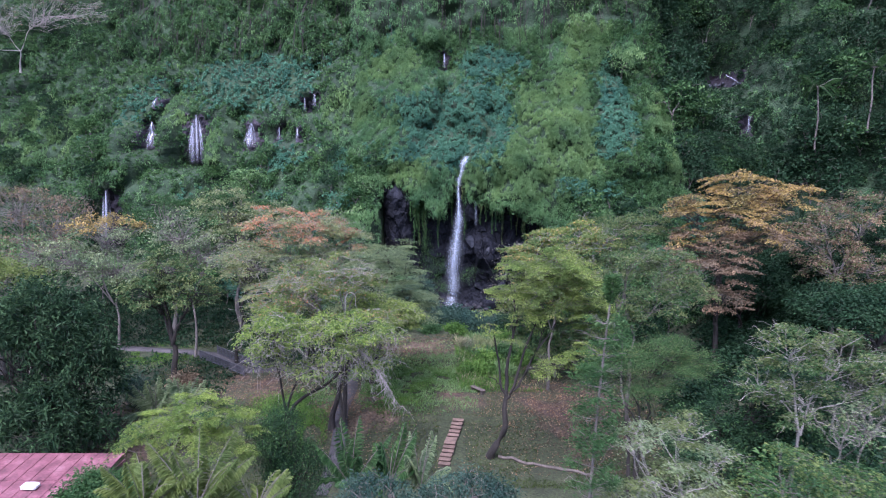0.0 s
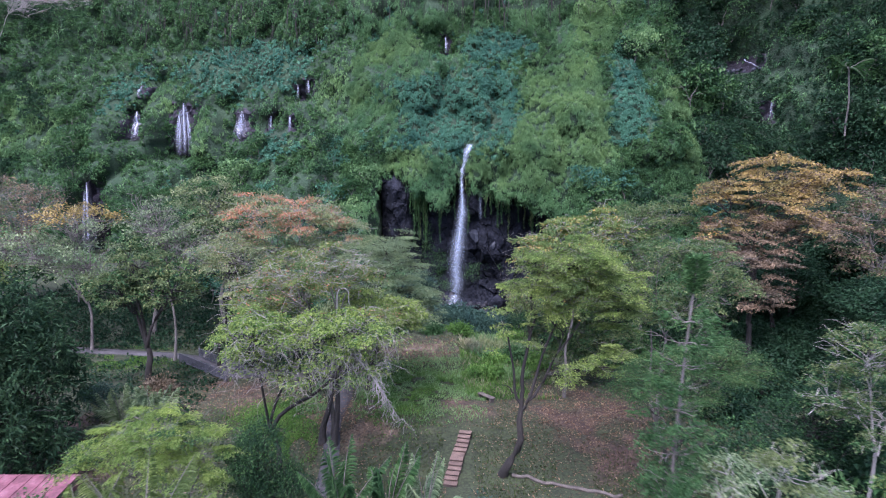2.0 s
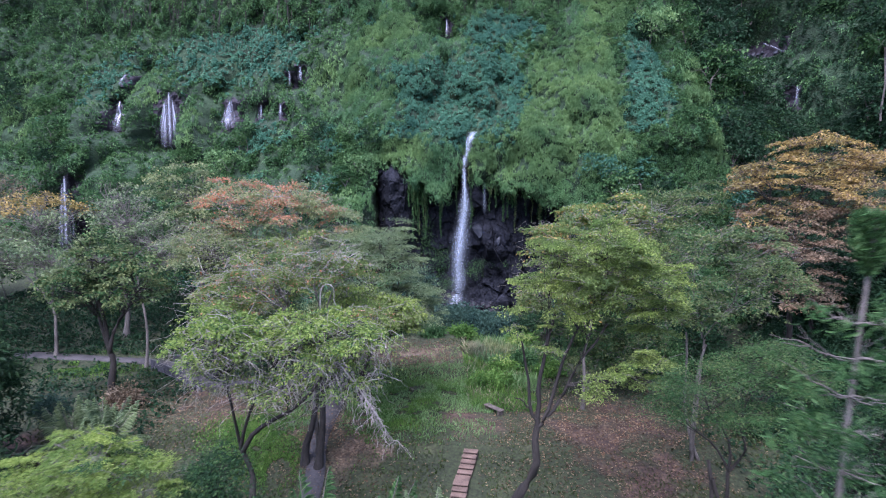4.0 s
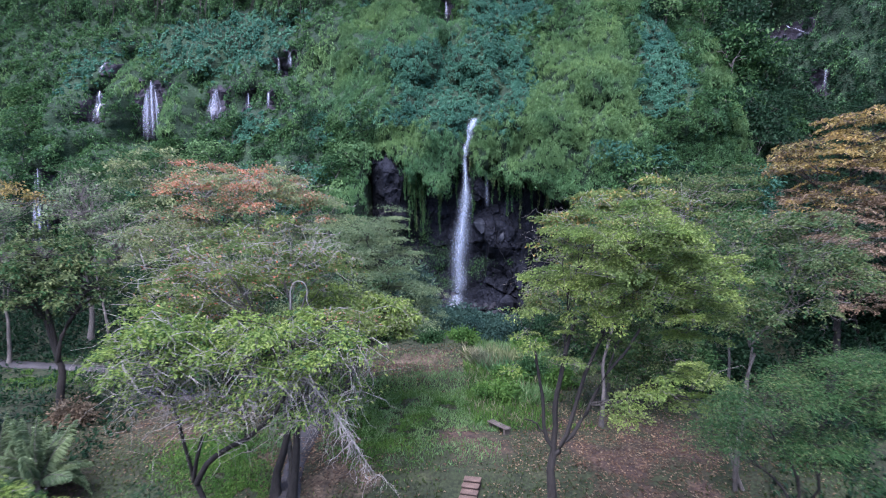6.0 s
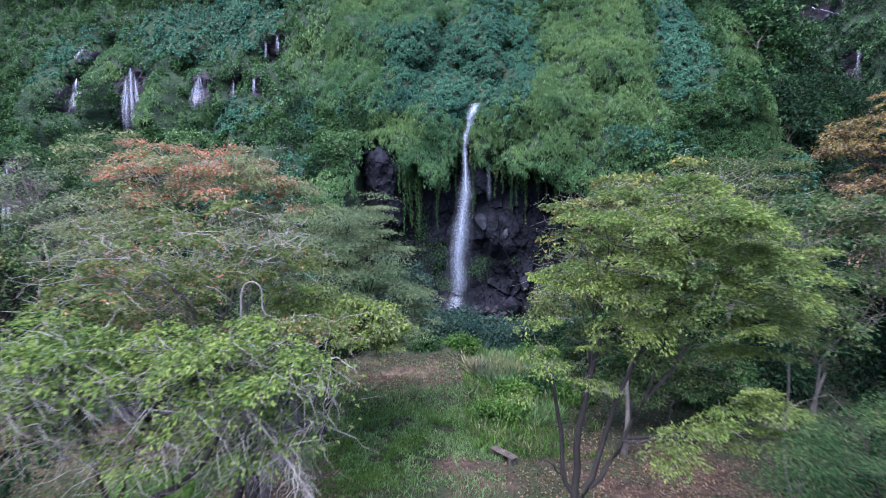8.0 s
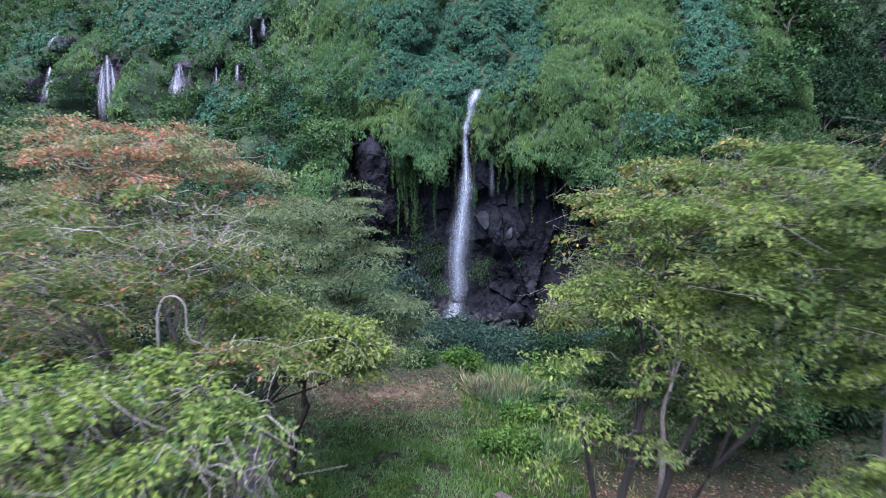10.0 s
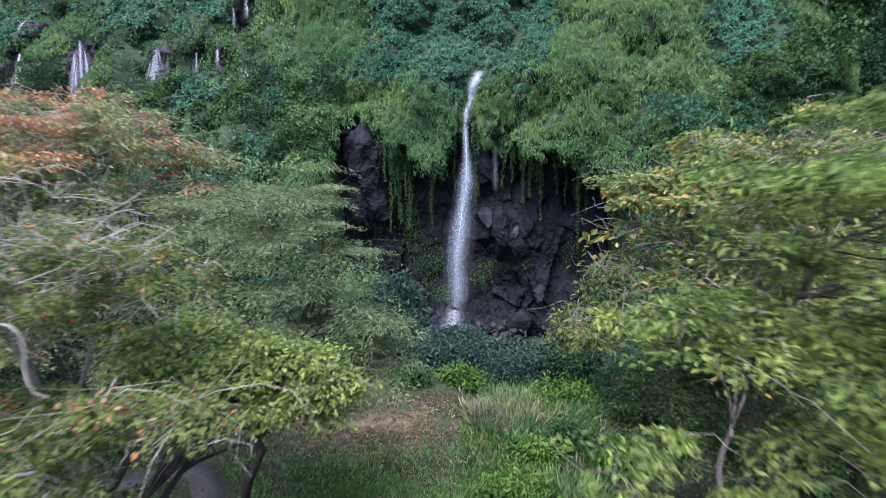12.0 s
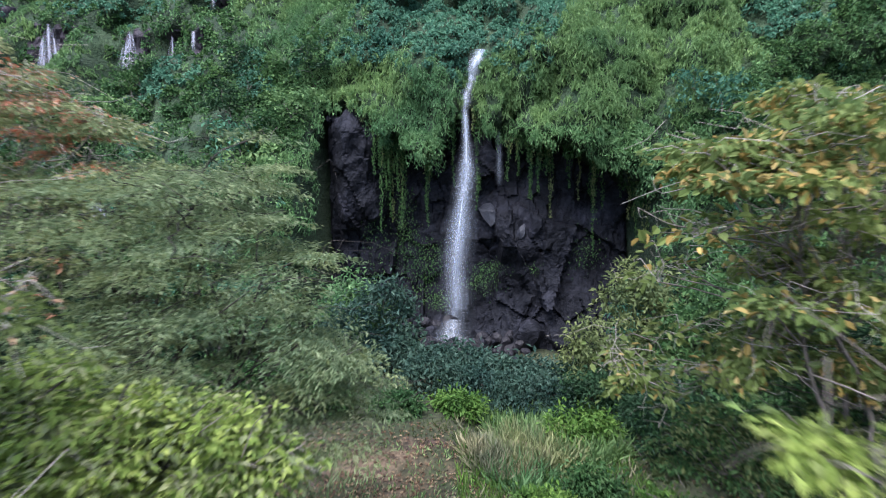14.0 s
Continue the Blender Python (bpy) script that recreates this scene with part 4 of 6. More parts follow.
# Trees added to close the canopy and keep the eastern bank in shade.
tree("added_shade_tree", "dense dark green tree added to shade the eastern bank", T, g(42, 82), (42, 82, 8), [(38, 80, 12.5, 5, 5, 2.2), (45, 82, 13.5, 5.5, 5, 2.4), (41, 87, 15, 5.5, 5, 2.4)], "dark", "dark", 240, 60, 1.3, (0.28, 0.55), 0.42, 0.35, seed=41, oval=False, twigs=0, boughs=8)
tree("added_shade_tree", "dense dark green tree added to shade the eastern bank", T, g(53, 76), (53, 76, 9), [(51, 77, 12.6, 5, 4, 2.2), (56, 77, 15.5, 5.5, 5, 2.6), (53, 83, 16, 5.5, 5, 2.4)], "dark", "dark", 230, 60, 1.3, (0.28, 0.55), 0.42, 0.35, seed=42, oval=False, twigs=0, boughs=8)
tree("added_shade_tree", "broad dark green tree added to shade the eastern bank", T, g(43, 62), (43, 62, 7), [(38.5, 60, 11.6, 4.0, 4.2, 1.6), (45, 61, 12.4, 4.5, 4.5, 1.8), (42, 66, 11.0, 5, 4, 2)], "dark", "dark", 240, 70, 1.3, (0.26, 0.5), 0.42, 0.3, seed=43, oval=False, twigs=0, boughs=6)
# Four more added trees, mostly hidden behind the brown tree, shading the gorge floor.
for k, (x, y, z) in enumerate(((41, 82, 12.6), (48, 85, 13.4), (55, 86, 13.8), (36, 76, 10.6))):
    tree("added_shade_tree", "tall dark green tree added to shade the gorge floor", T, g(x, y), (x, y, z - 5), [(x - 2.6, y - 1, z, 3.2, 3.4, 1.5), (x + 2.4, y, z + 0.6, 3.2, 3.4, 1.5), (x, y + 2.4, z - 0.8, 4.0, 3, 1.8)], "dark", "dark", 130, 60, 1.4, (0.3, 0.55), 0.45, 0.2, seed=60 + k, oval=False, twigs=0, boughs=6)
tree("brown_tree", "half-bare tree with grey-brown leaves", T, g(46, 74), (46, 74, 9), [(43.5, 73, 18.6, 4.2, 4, 2.2), (49, 75, 19.8, 4.6, 4, 2.2), (44, 71.5, 14.0, 4.0, 3.4, 2.0), (49.5, 71.5, 14.4, 4.2, 3.4, 2.0), (40.6, 71, 16.6, 2.6, 2.6, 1.6), (46.8, 71.5, 11.0, 3.4, 3, 1.6), (52, 72, 12.0, 4, 3, 2), (49, 70, 8.4, 3.6, 2.6, 1.6)], "brown", "grey", 250, 75, 1.1, trunk_r=0.3, seed=8, oval=False, bare=0.22, flat=0.12, tier=1.2, scatter=0.35, accent=lambda q, rng: rng.uniform(0.1, 0.7), accent_name="olive")
tree("green_tree", "green tree with pale grey limbs", T, g(23.5, 40.5), (23.5, 40.5, 8), [(22.4, 40, 14.0, 2.4, 2.4, 1.4), (25.8, 40.5, 13.2, 2.6, 2.6, 1.6), (20.6, 40.5, 11.6, 2.0, 2.2, 1.2), (23.6, 40, 10.6, 2.8, 2.4, 1.3), (28, 41, 11.2, 2.6, 2.6, 1.6)], "mid", "pale", 165, 120, 0.85, (0.12, 0.24), 0.42, 0.12, seed=9, oval=False, bare=0.3, flat=0.12, tier=0.9, scatter=0.35, twigs=3, accent=lambda q, rng: rng.uniform(0.2, 0.9), accent_name="olive")
tree("dark_shrub_tree", "dense dark green low tree", T, g(20, 44), (20, 44, 3), [(18.5, 43.5, 6.5, 3, 3, 2.4), (22.5, 45, 7.5, 3.4, 3, 2.6), (26, 46, 8, 3.4, 3, 3)], "dark", "dark", 220, 120, 0.85, (0.14, 0.28), 0.4, 0.2, accent=lambda q, rng: rng.uniform(0, 0.4), accent_name="mid", seed=10, oval=False, flat=0.3, twigs=0)
tree("pale_tree", "sparse pale green tree with light bent limbs", T, g(9.2, 24.6), (9.3, 24.4, 8.6), [(7.4, 24.3, 15.0, 0.9, 1.2, 0.7), (9.6, 24.5, 15.2, 1.1, 1.2, 0.7), (9.0, 24, 13.2, 1.9, 1.4, 0.9), (11.2, 24.6, 13.8, 0.9, 1.1, 0.6), (7.2, 24.4, 12.4, 0.9, 1.0, 0.7), (11.0, 24.4, 12.2, 1.1, 1.1, 0.6)], "olive", "pale", 105, 115, 0.5, (0.08, 0.17), 0.4, 0.07, seed=11, oval=False, bare=0.3, twigs=3, flat=0.14, accent=chance(0.5), accent_name="grey")
tree("lime_tree", "yellow-green leafy tree in the thicket", T, g(16.6, 28), (16.6, 28, 6), [(15.8, 28, 11.2, 2.2, 2, 1.5), (18.6, 28.5, 10.6, 2.2, 2, 1.6), (14.2, 28.5, 9.2, 2, 2, 1.3)], "almond", "grey", 150, 110, 0.65, (0.1, 0.2), 0.4, 0.14, seed=12, oval=False, accent=lambda q, rng: rng.uniform(0.4, 1.0), accent_name="mid")
tree("bare_tree", "nearly leafless thin grey tree", T, g(20.3, 30), (20, 30, 9), [(19.4, 30, 13, 1.8, 1.6, 1.5), (21.8, 30.5, 13, 2, 1.6, 1.6)], "grey", "grey", 30, 40, 0.6, (0.08, 0.17), 0.4, 0.06, seed=13, oval=False, bare=0.6, twigs=3)
tree("mango_tree", "dense dark green rounded tree behind the hut", T, g(-33, 53), (-33, 53, 3), [(-36.5, 53.5, 8.2, 5, 4.5, 6.6), (-30.6, 52.5, 7.4, 3.0, 4, 5.8), (-33, 53, 12.6, 4.2, 4, 3.2), (-33, 51, 4.2, 5.2, 3.4, 3.0), (-28.8, 51.6, 10.4, 1.2, 1.2, 2.4)], "mango", "dark", 420, 58, 0.75, (0.34, 0.66), 0.26, 0.4, seed=14, oval=False, flat=0.75, twigs=0, boughs=4)
tree("red_leaf_tree", "wide tree with coral red leaves over pale olive tiers", T, g(-14.8, 68.5), (-14.7, 68.5, 7),
     [(-17.6, 67.6, 18.9, 3.4, 3.6, 1.6), (-12.8, 67.2, 18.6, 3.4, 3.8, 1.6), (-9.4, 68, 17.4, 1.6, 2.0, 1.1), (-20, 66.8, 15.0, 3.6, 3.4, 1.9), (-13.2, 66, 14.8, 4.4, 3.6, 1.9), (-17, 64.6, 12.0, 3.8, 3, 1.7)], "straw_green", "grey", 250, 220, 1.35, (0.13, 0.26), 0.42, 0.2, oval=False, tier=1.2, twig_bark="pale", twigs=4, reach=0.75, scatter=0.3, seed=15,
     accent=lambda q, rng: float(vnoise(q[0] * 0.7, q[1] * 0.7, 6) > -0.1) * float(smooth(16.2, 19.0, q[2])) * rng.uniform(0.2, 0.95) + 0.03 + 0.5 * (q[0] > -12 and q[2] > 14.6 and rng.uniform() < 0.16), accent_name="red", bare=0.2, flat=0.07)
half_bare_tree = tree("half_bare_tree", "tall half-bare tree with pale twigs, olive and a few red leaves", T, g(-9.6, 57.6), (-9.3, 57, 8.5),
     [(-11.8, 53.4, 16.0, 2.6, 2.6, 1.4), (-8.6, 55.6, 16.0, 2.3, 2.2, 1.3), (-7.2, 58.6, 14.6, 1.8, 2.0, 1.2), (-12, 57, 13.6, 2.8, 2.6, 1.4), (-14.2, 52.6, 14.4, 1.8, 1.8, 1.1), (-5.8, 55.8, 11.8, 1.7, 1.6, 0.9), (-8.8, 55.4, 11.6, 2.0, 1.8, 1.1)], "almond", "grey", 180, 210, 1.1, (0.12, 0.24), 0.46, 0.16, oval=False, tier=1.1, scatter=0.4, twig_bark="pale", twigs=5, reach=0.8, hang=0.4, seed=45, flat=0.1, boughs=3, bare=lambda q: 0.62 if q[2] > 14.8 else 0.15,
     accent=lambda q, rng: 0.06 * (q[2] > 12) + 0.5 * (rng.uniform() < 0.06), accent_name="red")
tree("feathery_tree", "feathery grey-green tree beside the path", T, g(-8.0, 66.4), (-6.6, 66.4, 6.4), [(-8.6, 66.5, 15.4, 2.6, 2.8, 1.6), (-5.6, 66, 16.2, 2.3, 2.8, 1.4), (-3.7, 65.6, 14.5, 1.9, 2.6, 1.4), (-3.2, 65.2, 11.8, 2.3, 2.6, 1.2), (-6.6, 64.8, 12.6, 2.8, 2.6, 1.5), (-2.2, 66, 10.0, 1.8, 2, 0.8), (-4.2, 65, 9.4, 2.2, 2.2, 0.9), (-9.8, 65.2, 12.2, 2.4, 2.4, 1.4)], "grey", "dark", 175, 340, 1.6, (0.12, 0.24), 0.22, 0.2, seed=16, oval=False, flat=0.045, tier=1.1, scatter=0.2, spread=0.3, twigs=2, accent=lambda q, rng: rng.uniform(0, 0.3), accent_name="olive")
lime_tree_by_path = tree("lime_tree", "small tree with bright yellow-green leaves and pale drooping twigs", T, g(-12.6, 52.6), (-13.3, 52.6, 4.2),
     [(-13.0, 48.6, 12.8, 2.9, 2.4, 1.2), (-7.0, 48.8, 12.9, 3.0, 2.4, 1.3), (-10, 50.4, 12.0, 2.6, 2.2, 1.2), (-4.7, 49.2, 11.0, 1.6, 1.6, 1.5), (-13.8, 49.6, 10.4, 1.9, 1.8, 1.0), (-9.8, 49.0, 9.8, 2.0, 1.8, 0.9), (-6.6, 49.0, 10.2, 1.8, 1.6, 1.2)], "lime", "dark", 260, 140, 1.0, (0.11, 0.23), 0.5, 0.19, stubs=(((-13.3, 52.6, 4.1), (-12.6, 52, 5.2), (-11.6, 51.2, 6.5), (-9.7, 49.5, 7.8), (-8.4, 48.5, 9.2), (-7.2, 47.6, 10.7), 0.17),), oval=False, twig_bark="pale", reach=0.9, hang=1.7, seed=17, bare=lambda q: 0.8 if q[2] < 10.9 else 0.5 if q[2] < 11.8 else 0.05, twigs=5, flat=0.12, tier=0.8, scatter=0.35, accent=lambda q, rng: rng.uniform(0, 0.3), accent_name="mid")
def hanging_branch(tree_ob):
    """A bleached bare branch that droops out of the lime-leaved crown, with a spray of fine twigs."""
    rng = np.random.default_rng(46)
    tb = Tubes()
    b = np.array(tree_ob.location)
    limb = np.array([(-8.6, 49.6, 11.4), (-7.4, 48.8, 11.7), (-6.3, 48.3, 11.2), (-5.4, 48.0, 10.2), (-4.6, 47.9, 9.0), (-3.9, 47.9, 7.8), (-3.3, 48.0, 6.8)])
    tb.add(limb - b, np.linspace(0.07, 0.015, 7), 6)
    for _ in range(80):
        k = rng.uniform(1, 6)
        a = np.array([np.interp(k, np.arange(7), limb[:, c]) for c in range(3)])
        long = rng.uniform(0.5, 1.7)
        e = a + np.array([rng.normal(0.15, 0.45), rng.normal(0, 0.4), -0.75]) * long
        p = bend(a, e, rng, 6, 0.1, 0.09)
        tb.add(p - b, np.linspace(0.02, 0.006, 6), 4)
        for _ in range(3):
            q = p[rng.integers(2, 5)]
            tb.add(bend(q, q + rng.normal(0, 0.25, 3) - [0, 0, 0.3], rng, 4, 0.05, 0.1) - b, np.linspace(0.01, 0.005, 4), 3)
    part("dead_branch", tb.mesh("dead_branch", BARK["pale"]), tree_ob, "bleached bare drooping branch")


def dead_arch(parent_name):
    """A bleached dead branch that arches out of the half-bare crown."""
    tb = Tubes()
    b = np.array(g(-9.6, 57.6))
    a = np.linspace(0, math.pi, 13)
    rise = np.array([(-8.5, 54.2, 12.2), (-8.42, 54.2, 13.2), (-8.4, 54.2, 13.8)])
    bow = np.stack([-7.95 - 0.45 * np.cos(a), 54.2 + 0 * a, 14.0 + 0.6 * np.sin(a)], 1)
    tail = np.array([(-7.5, 54.2, 13.5), (-7.42, 54.2, 13.2), (-7.1, 54.2, 13.1)])
    p = np.concatenate([rise, bow, tail])
    p[:, 0] += 0.05 * vnoise(np.arange(len(p)) * 0.7, np.zeros(len(p)), 4)
    tb.add(p - b, np.linspace(0.05, 0.02, len(p)), 6)
    part("dead_branch", tb.mesh("dead_branch", BARK["pale"]), parent_name, "bleached arching dead branch")


dead_arch(half_bare_tree)
hanging_branch(lime_tree_by_path)
tree("path_tree", "dark-trunked tree with lime-green leaves beside the path", T, g(-10.3, 56.6), (-9.4, 57.5, 6), [(-6.3, 60.8, 11.9, 1.8, 1.6, 0.9), (-4.4, 61.2, 11.2, 1.6, 1.5, 0.8), (-5.6, 60.6, 10.9, 1.8, 1.6, 0.6), (-3.1, 61.8, 10.3, 1.0, 1.2, 0.5), (-7.3, 60.4, 12.2, 1.4, 1.4, 0.7)], "lime", "dark", 130, 150, 1.1, (0.14, 0.28), 0.5, 0.22, accent=lambda q, rng: rng.uniform(0.1, 0.6), accent_name="straw_green", oval=False, tier=0.9, scatter=0.35, flat=0.09, twig_bark="grey", seed=18, bare=0.12, stems=2)
tree("lime_tree", "low spreading yellow-green tree in front of the hut", T, g(-14.8, 39.6), (-14.8, 39.5, 4), [(-15.4, 39.4, 10.0, 2.5, 2.2, 1.1), (-13.2, 39.2, 9.0, 1.3, 1.6, 1.0), (-18.6, 39.8, 9.0, 1.8, 1.6, 0.7), (-15.4, 38.8, 8.2, 2.3, 1.6, 0.7), (-13.0, 38.8, 7.4, 0.8, 1.0, 0.7), (-19.6, 39.4, 8.2, 1.2, 1.2, 0.5)], "lime", "grey", 110, 330, 1.0, (0.09, 0.18), 0.3, 0.12, accent=lambda q, rng: 0.8 * (rng.uniform() < 0.12), accent_name="mid", seed=19, oval=False, flat=0.05, tier=0.8)
tree("dark_bush", "dark green conical bush beside palms", "bush", g(-10.9, 41), (-10.9, 41, 3), [(-11.0, 41, 7.2, 1.6, 1.7, 2.5), (-9.9, 41.2, 4.9, 2.0, 1.8, 2.3)], "dark", "dark", 200, 110, 0.7, (0.11, 0.25), 0.26, 0.15, accent=lambda q, rng: rng.uniform(0, 0.6), accent_name="mid", seed=20, oval=False, flat=0.45, twigs=0)
tree("blue_green_bush", "broad blue-green leafy bush", "bush", g(-1, 32.5), (-1, 32.5, 3), [(-3.6, 32.5, 7.4, 2.8, 2, 1.6), (1.2, 32.5, 7.6, 3.0, 2, 1.6)], "blue", "grey", 150, 80, 0.6, (0.12, 0.26), 0.35, 0.15, seed=21, oval=False, flat=0.3)
tree("dark_bush", "dark green rounded bush in front of the pink roof", "bush", g(-20.6, 36), (-20.6, 36, 2), [(-20.6, 36, 5.2, 2.2, 2, 2.4)], "mid", "dark", 150, 120, 0.6, (0.12, 0.26), 0.45, 0.14, seed=22, oval=False, flat=0.4, twigs=0)
tree("blue_green_bush", "small upright blue-green bush beside the lawn path", "bush", g(-30, 60), (-30, 60, 2.4), [(-30, 60, 3.9, 1.1, 1.1, 1.5)], "blue", "dark", 50, 70, 0.6, (0.14, 0.28), 0.3, 0.08, seed=71, oval=False, flat=0.4, twigs=0)
tree("sparse_tree", "dark-trunked tree with sparse olive leaves", T, g(-28.9, 67), (-29, 67, 6.4), [(-31, 67, 12, 3, 3, 2), (-26, 66.4, 12.6, 3.4, 3, 2), (-29, 66.5, 14.6, 3, 3, 1.6)], "olive", "dark", 170, 60, 0.95, trunk_r=0.3, seed=23, oval=False, bare=0.2, flat=0.14, tier=1.0, scatter=0.35, accent=lambda q, rng: rng.uniform(0, 0.6), accent_name="mid")
tree("bare_tree", "whitish bare tree with many fine branches", T, g(-30.2, 76), (-30.2, 76, 9), [(-31, 75.5, 17.5, 2.8, 2.6, 2.8), (-27.6, 75.5, 15, 3.2, 2.6, 2.6)], "grey", "grey", 130, 30, 0.9, trunk_r=0.13, seed=24, oval=False, bare=0.6, twigs=5)
tree("small_tree", "thin dark leaning tree with few leaves", T, g(-24.5, 74), (-23.8, 74, 9), [(-22.5, 74, 13.5, 3.2, 3, 2.4)], "olive", "dark", 80, 40, 0.9, trunk_r=0.16, seed=25, oval=False, bare=0.3)
tree("round_tree", "rounded olive-green tree by the cliff", T, g(-26, 82), (-26, 82, 10), [(-27.5, 81, 19.8, 4, 3.5, 2.4), (-22.5, 81.5, 18.6, 3.6, 3.4, 2.2), (-26, 80, 16, 4.5, 3.5, 2)], "straw_green", "grey", 210, 65, 1.0, trunk_r=0.28, seed=26, oval=False, accent=chance(0.35), accent_name="mid", flat=0.2)
tree("yellow_tree", "half-bare grey tree with golden top leaves", T, g(-41, 79), (-41, 79, 8), [(-41.5, 79, 17.6, 4.6, 3.5, 1.8), (-40, 78, 13.2, 4.5, 3.5, 2.4), (-46, 78, 14, 4, 3.5, 2.2)], "grey", "grey", 200, 45, 1.0, trunk_r=0.16, seed=27, oval=False, accent=lambda q, rng: q[2] > 17.4, accent_name="orange", bare=0.4, twigs=4)
tree("bare_tree", "half-bare tree with purplish-grey twigs and a few brown leaves", T, g(-54, 84), (-54, 84, 9), [(-56, 84, 20, 5, 4, 3), (-49, 83, 18.5, 4.5, 4, 2.6), (-52, 82, 14.5, 5, 4, 2.5)], "brown", "grey", 220, 40, 1.1, trunk_r=0.2, seed=28, oval=False, bare=0.55, twigs=5, accent=chance(0.3), accent_name="olive")
tree("green_tree", "light green rounded tree by the path", T, g(-49.5, 70), (-49.5, 70, 6), [(-49, 70, 12.4, 4.4, 4, 2.4), (-53, 71, 13.4, 4, 4, 2.4)], "almond", "grey", 150, 65, 1.0, trunk_r=0.25, seed=29, oval=False, flat=0.2)
tree("green_tree", "green tree with pale limbs above the west lawn", T, g(-36, 84), (-36, 84, 9), [(-36, 84, 18.6, 4.5, 4, 2.6), (-33, 83, 14.5, 4, 3.5, 2.4)], "mid", "grey", 150, 60, 1.0, trunk_r=0.25, seed=30, oval=False, bare=0.15)


def conifer(base, tip, radius, seed):
    """A thin leaning conifer: whorls of mostly bare upcurved stubs, sparse needle tufts and a bushy tip."""
    rng = np.random.default_rng(seed)
    root = thing("conifer", "thin grey-trunked conifer with bare stubs and a bushy tip", "tree", base, "trees in the park")
    wood, pos, axs = Tubes(), [], []
    base, tip = np.array(base), np.array(tip)
    stem = bend(base, tip, rng, 14, 0, 0.003)
    wood.add(stem, np.linspace(0.12, 0.025, 14), 8)
    h = tip[2] - base[2]

    def on_stem(z):
        return np.array([np.interp(z, stem[:, 2] - base[2], stem[:, k]) for k in range(3)])

    for z in np.arange(3.0, h - 1.3, 0.62) + rng.uniform(-0.12, 0.12, int(math.ceil((h - 4.3) / 0.62))):
        c = on_stem(z)
        for k in range(6):
            a = k * 1.05 + rng.uniform(-0.4, 0.4)
            r = radius * rng.uniform(0.3, 0.9)
            d = np.array([math.cos(a), math.sin(a), rng.uniform(0.1, 0.45)])
            limb = bend(c, c + d * r, rng, 6, -0.1, 0.05)
            wood.add(limb, np.linspace(0.02, 0.007, 6), 4)
            for _ in range(3):
                q = limb[rng.integers(2, 6)]
                wood.add(bend(q, q + (d + rng.normal(0, 0.6, 3)) * 0.22, rng, 4, 0, 0.05), np.linspace(0.011, 0.005, 4), 3)
            if rng.uniform() < 0.45:
                continue
            for _ in range(rng.integers(2, 5)):
                q = c + d * max(r, 0.5 * radius) * rng.uniform(0.6, 1.25) + rng.normal(0, 0.16, 3) - [0, 0, 0.1]
                m = 40
                pos.append(q + rng.normal(0, 1, (m, 3)) * [0.17, 0.17, 0.1])
                axs.append(0.6 * d + rng.normal(0, 0.6, (m, 3)) - [0, 0, 0.2])
    for z in np.arange(h - 0.95, h, 0.09):
        c = on_stem(z)
        r = 0.1 + 0.26 * math.sin(math.pi * min(1, (h - z) / 1.05 + 0.12)) ** 0.7
        m = 95
        a = rng.uniform(0, 6.28, m)
        d = np.stack([np.cos(a), np.sin(a), rng.uniform(0.2, 0.8, m)], 1)
        pos.append(c + d * r * rng.uniform(0.3, 1.05, (m, 1)))
        axs.append(d + rng.normal(0, 0.4, (m, 3)))
    pos, axs = np.concatenate(pos), np.concatenate(axs)
    me = wood.mesh("trunk", BARK["grey"])
    me.transform(Matrix.Translation(-Vector(base)))
    part("trunk", me, root)
    ln = rng.uniform(0.12, 0.26, len(pos))
    part("crown", leaf_mesh("crown", pos - base, axs, rng.normal(0, 1, pos.shape), ln, ln * 0.2, LEAF["mid"]), root, "tufts of dark green needles")


conifer(g(4.6, 22.2), (6.5, 24.2, 21.5), 0.95, 40)


def frond(length, leaflets, droop, key, seed, width=0.72, rise=0.9):
    """One palm frond along +x: a bowed midrib with leaflets on both sides."""
    rng = np.random.default_rng(seed)
    t = np.linspace(0, 1, 9)
    rib = np.stack([length * t * (1 - 0.25 * droop * t), 0 * t, length * (rise * t - droop * 1.1 * t ** 2)], 1)
    s = np.repeat(np.linspace(0.12, 1, leaflets), 2)
    c = np.stack([np.interp(s, t, rib[:, k]) for k in range(3)], 1)
    side = np.tile([1.0, -1.0], leaflets)
    ln = width * np.sin(np.clip(s, 0.05, 0.97) * math.pi) ** 0.6 * length * 0.32
    ax = np.stack([0.85 + 0 * s, side * 0.7, -0.45 + rng.normal(0, 0.25, len(s))], 1)
    pos = c + unit(ax) * ln[:, None] * 0.5
    leaf = leaf_mesh("leaflets", pos, ax, np.tile([0, 0, 1.0], (len(s), 1)) + rng.normal(0, 0.2, (len(s), 3)), ln, np.full(len(s), 0.05 * length ** 0.5), LEAF[key])
    tb = Tubes()
    tb.add(rib, np.linspace(0.03, 0.008, 9), 4)
    return leaf, tb.mesh("midrib", BARK["grey"] if key != "lime" else LEAF["lime"])


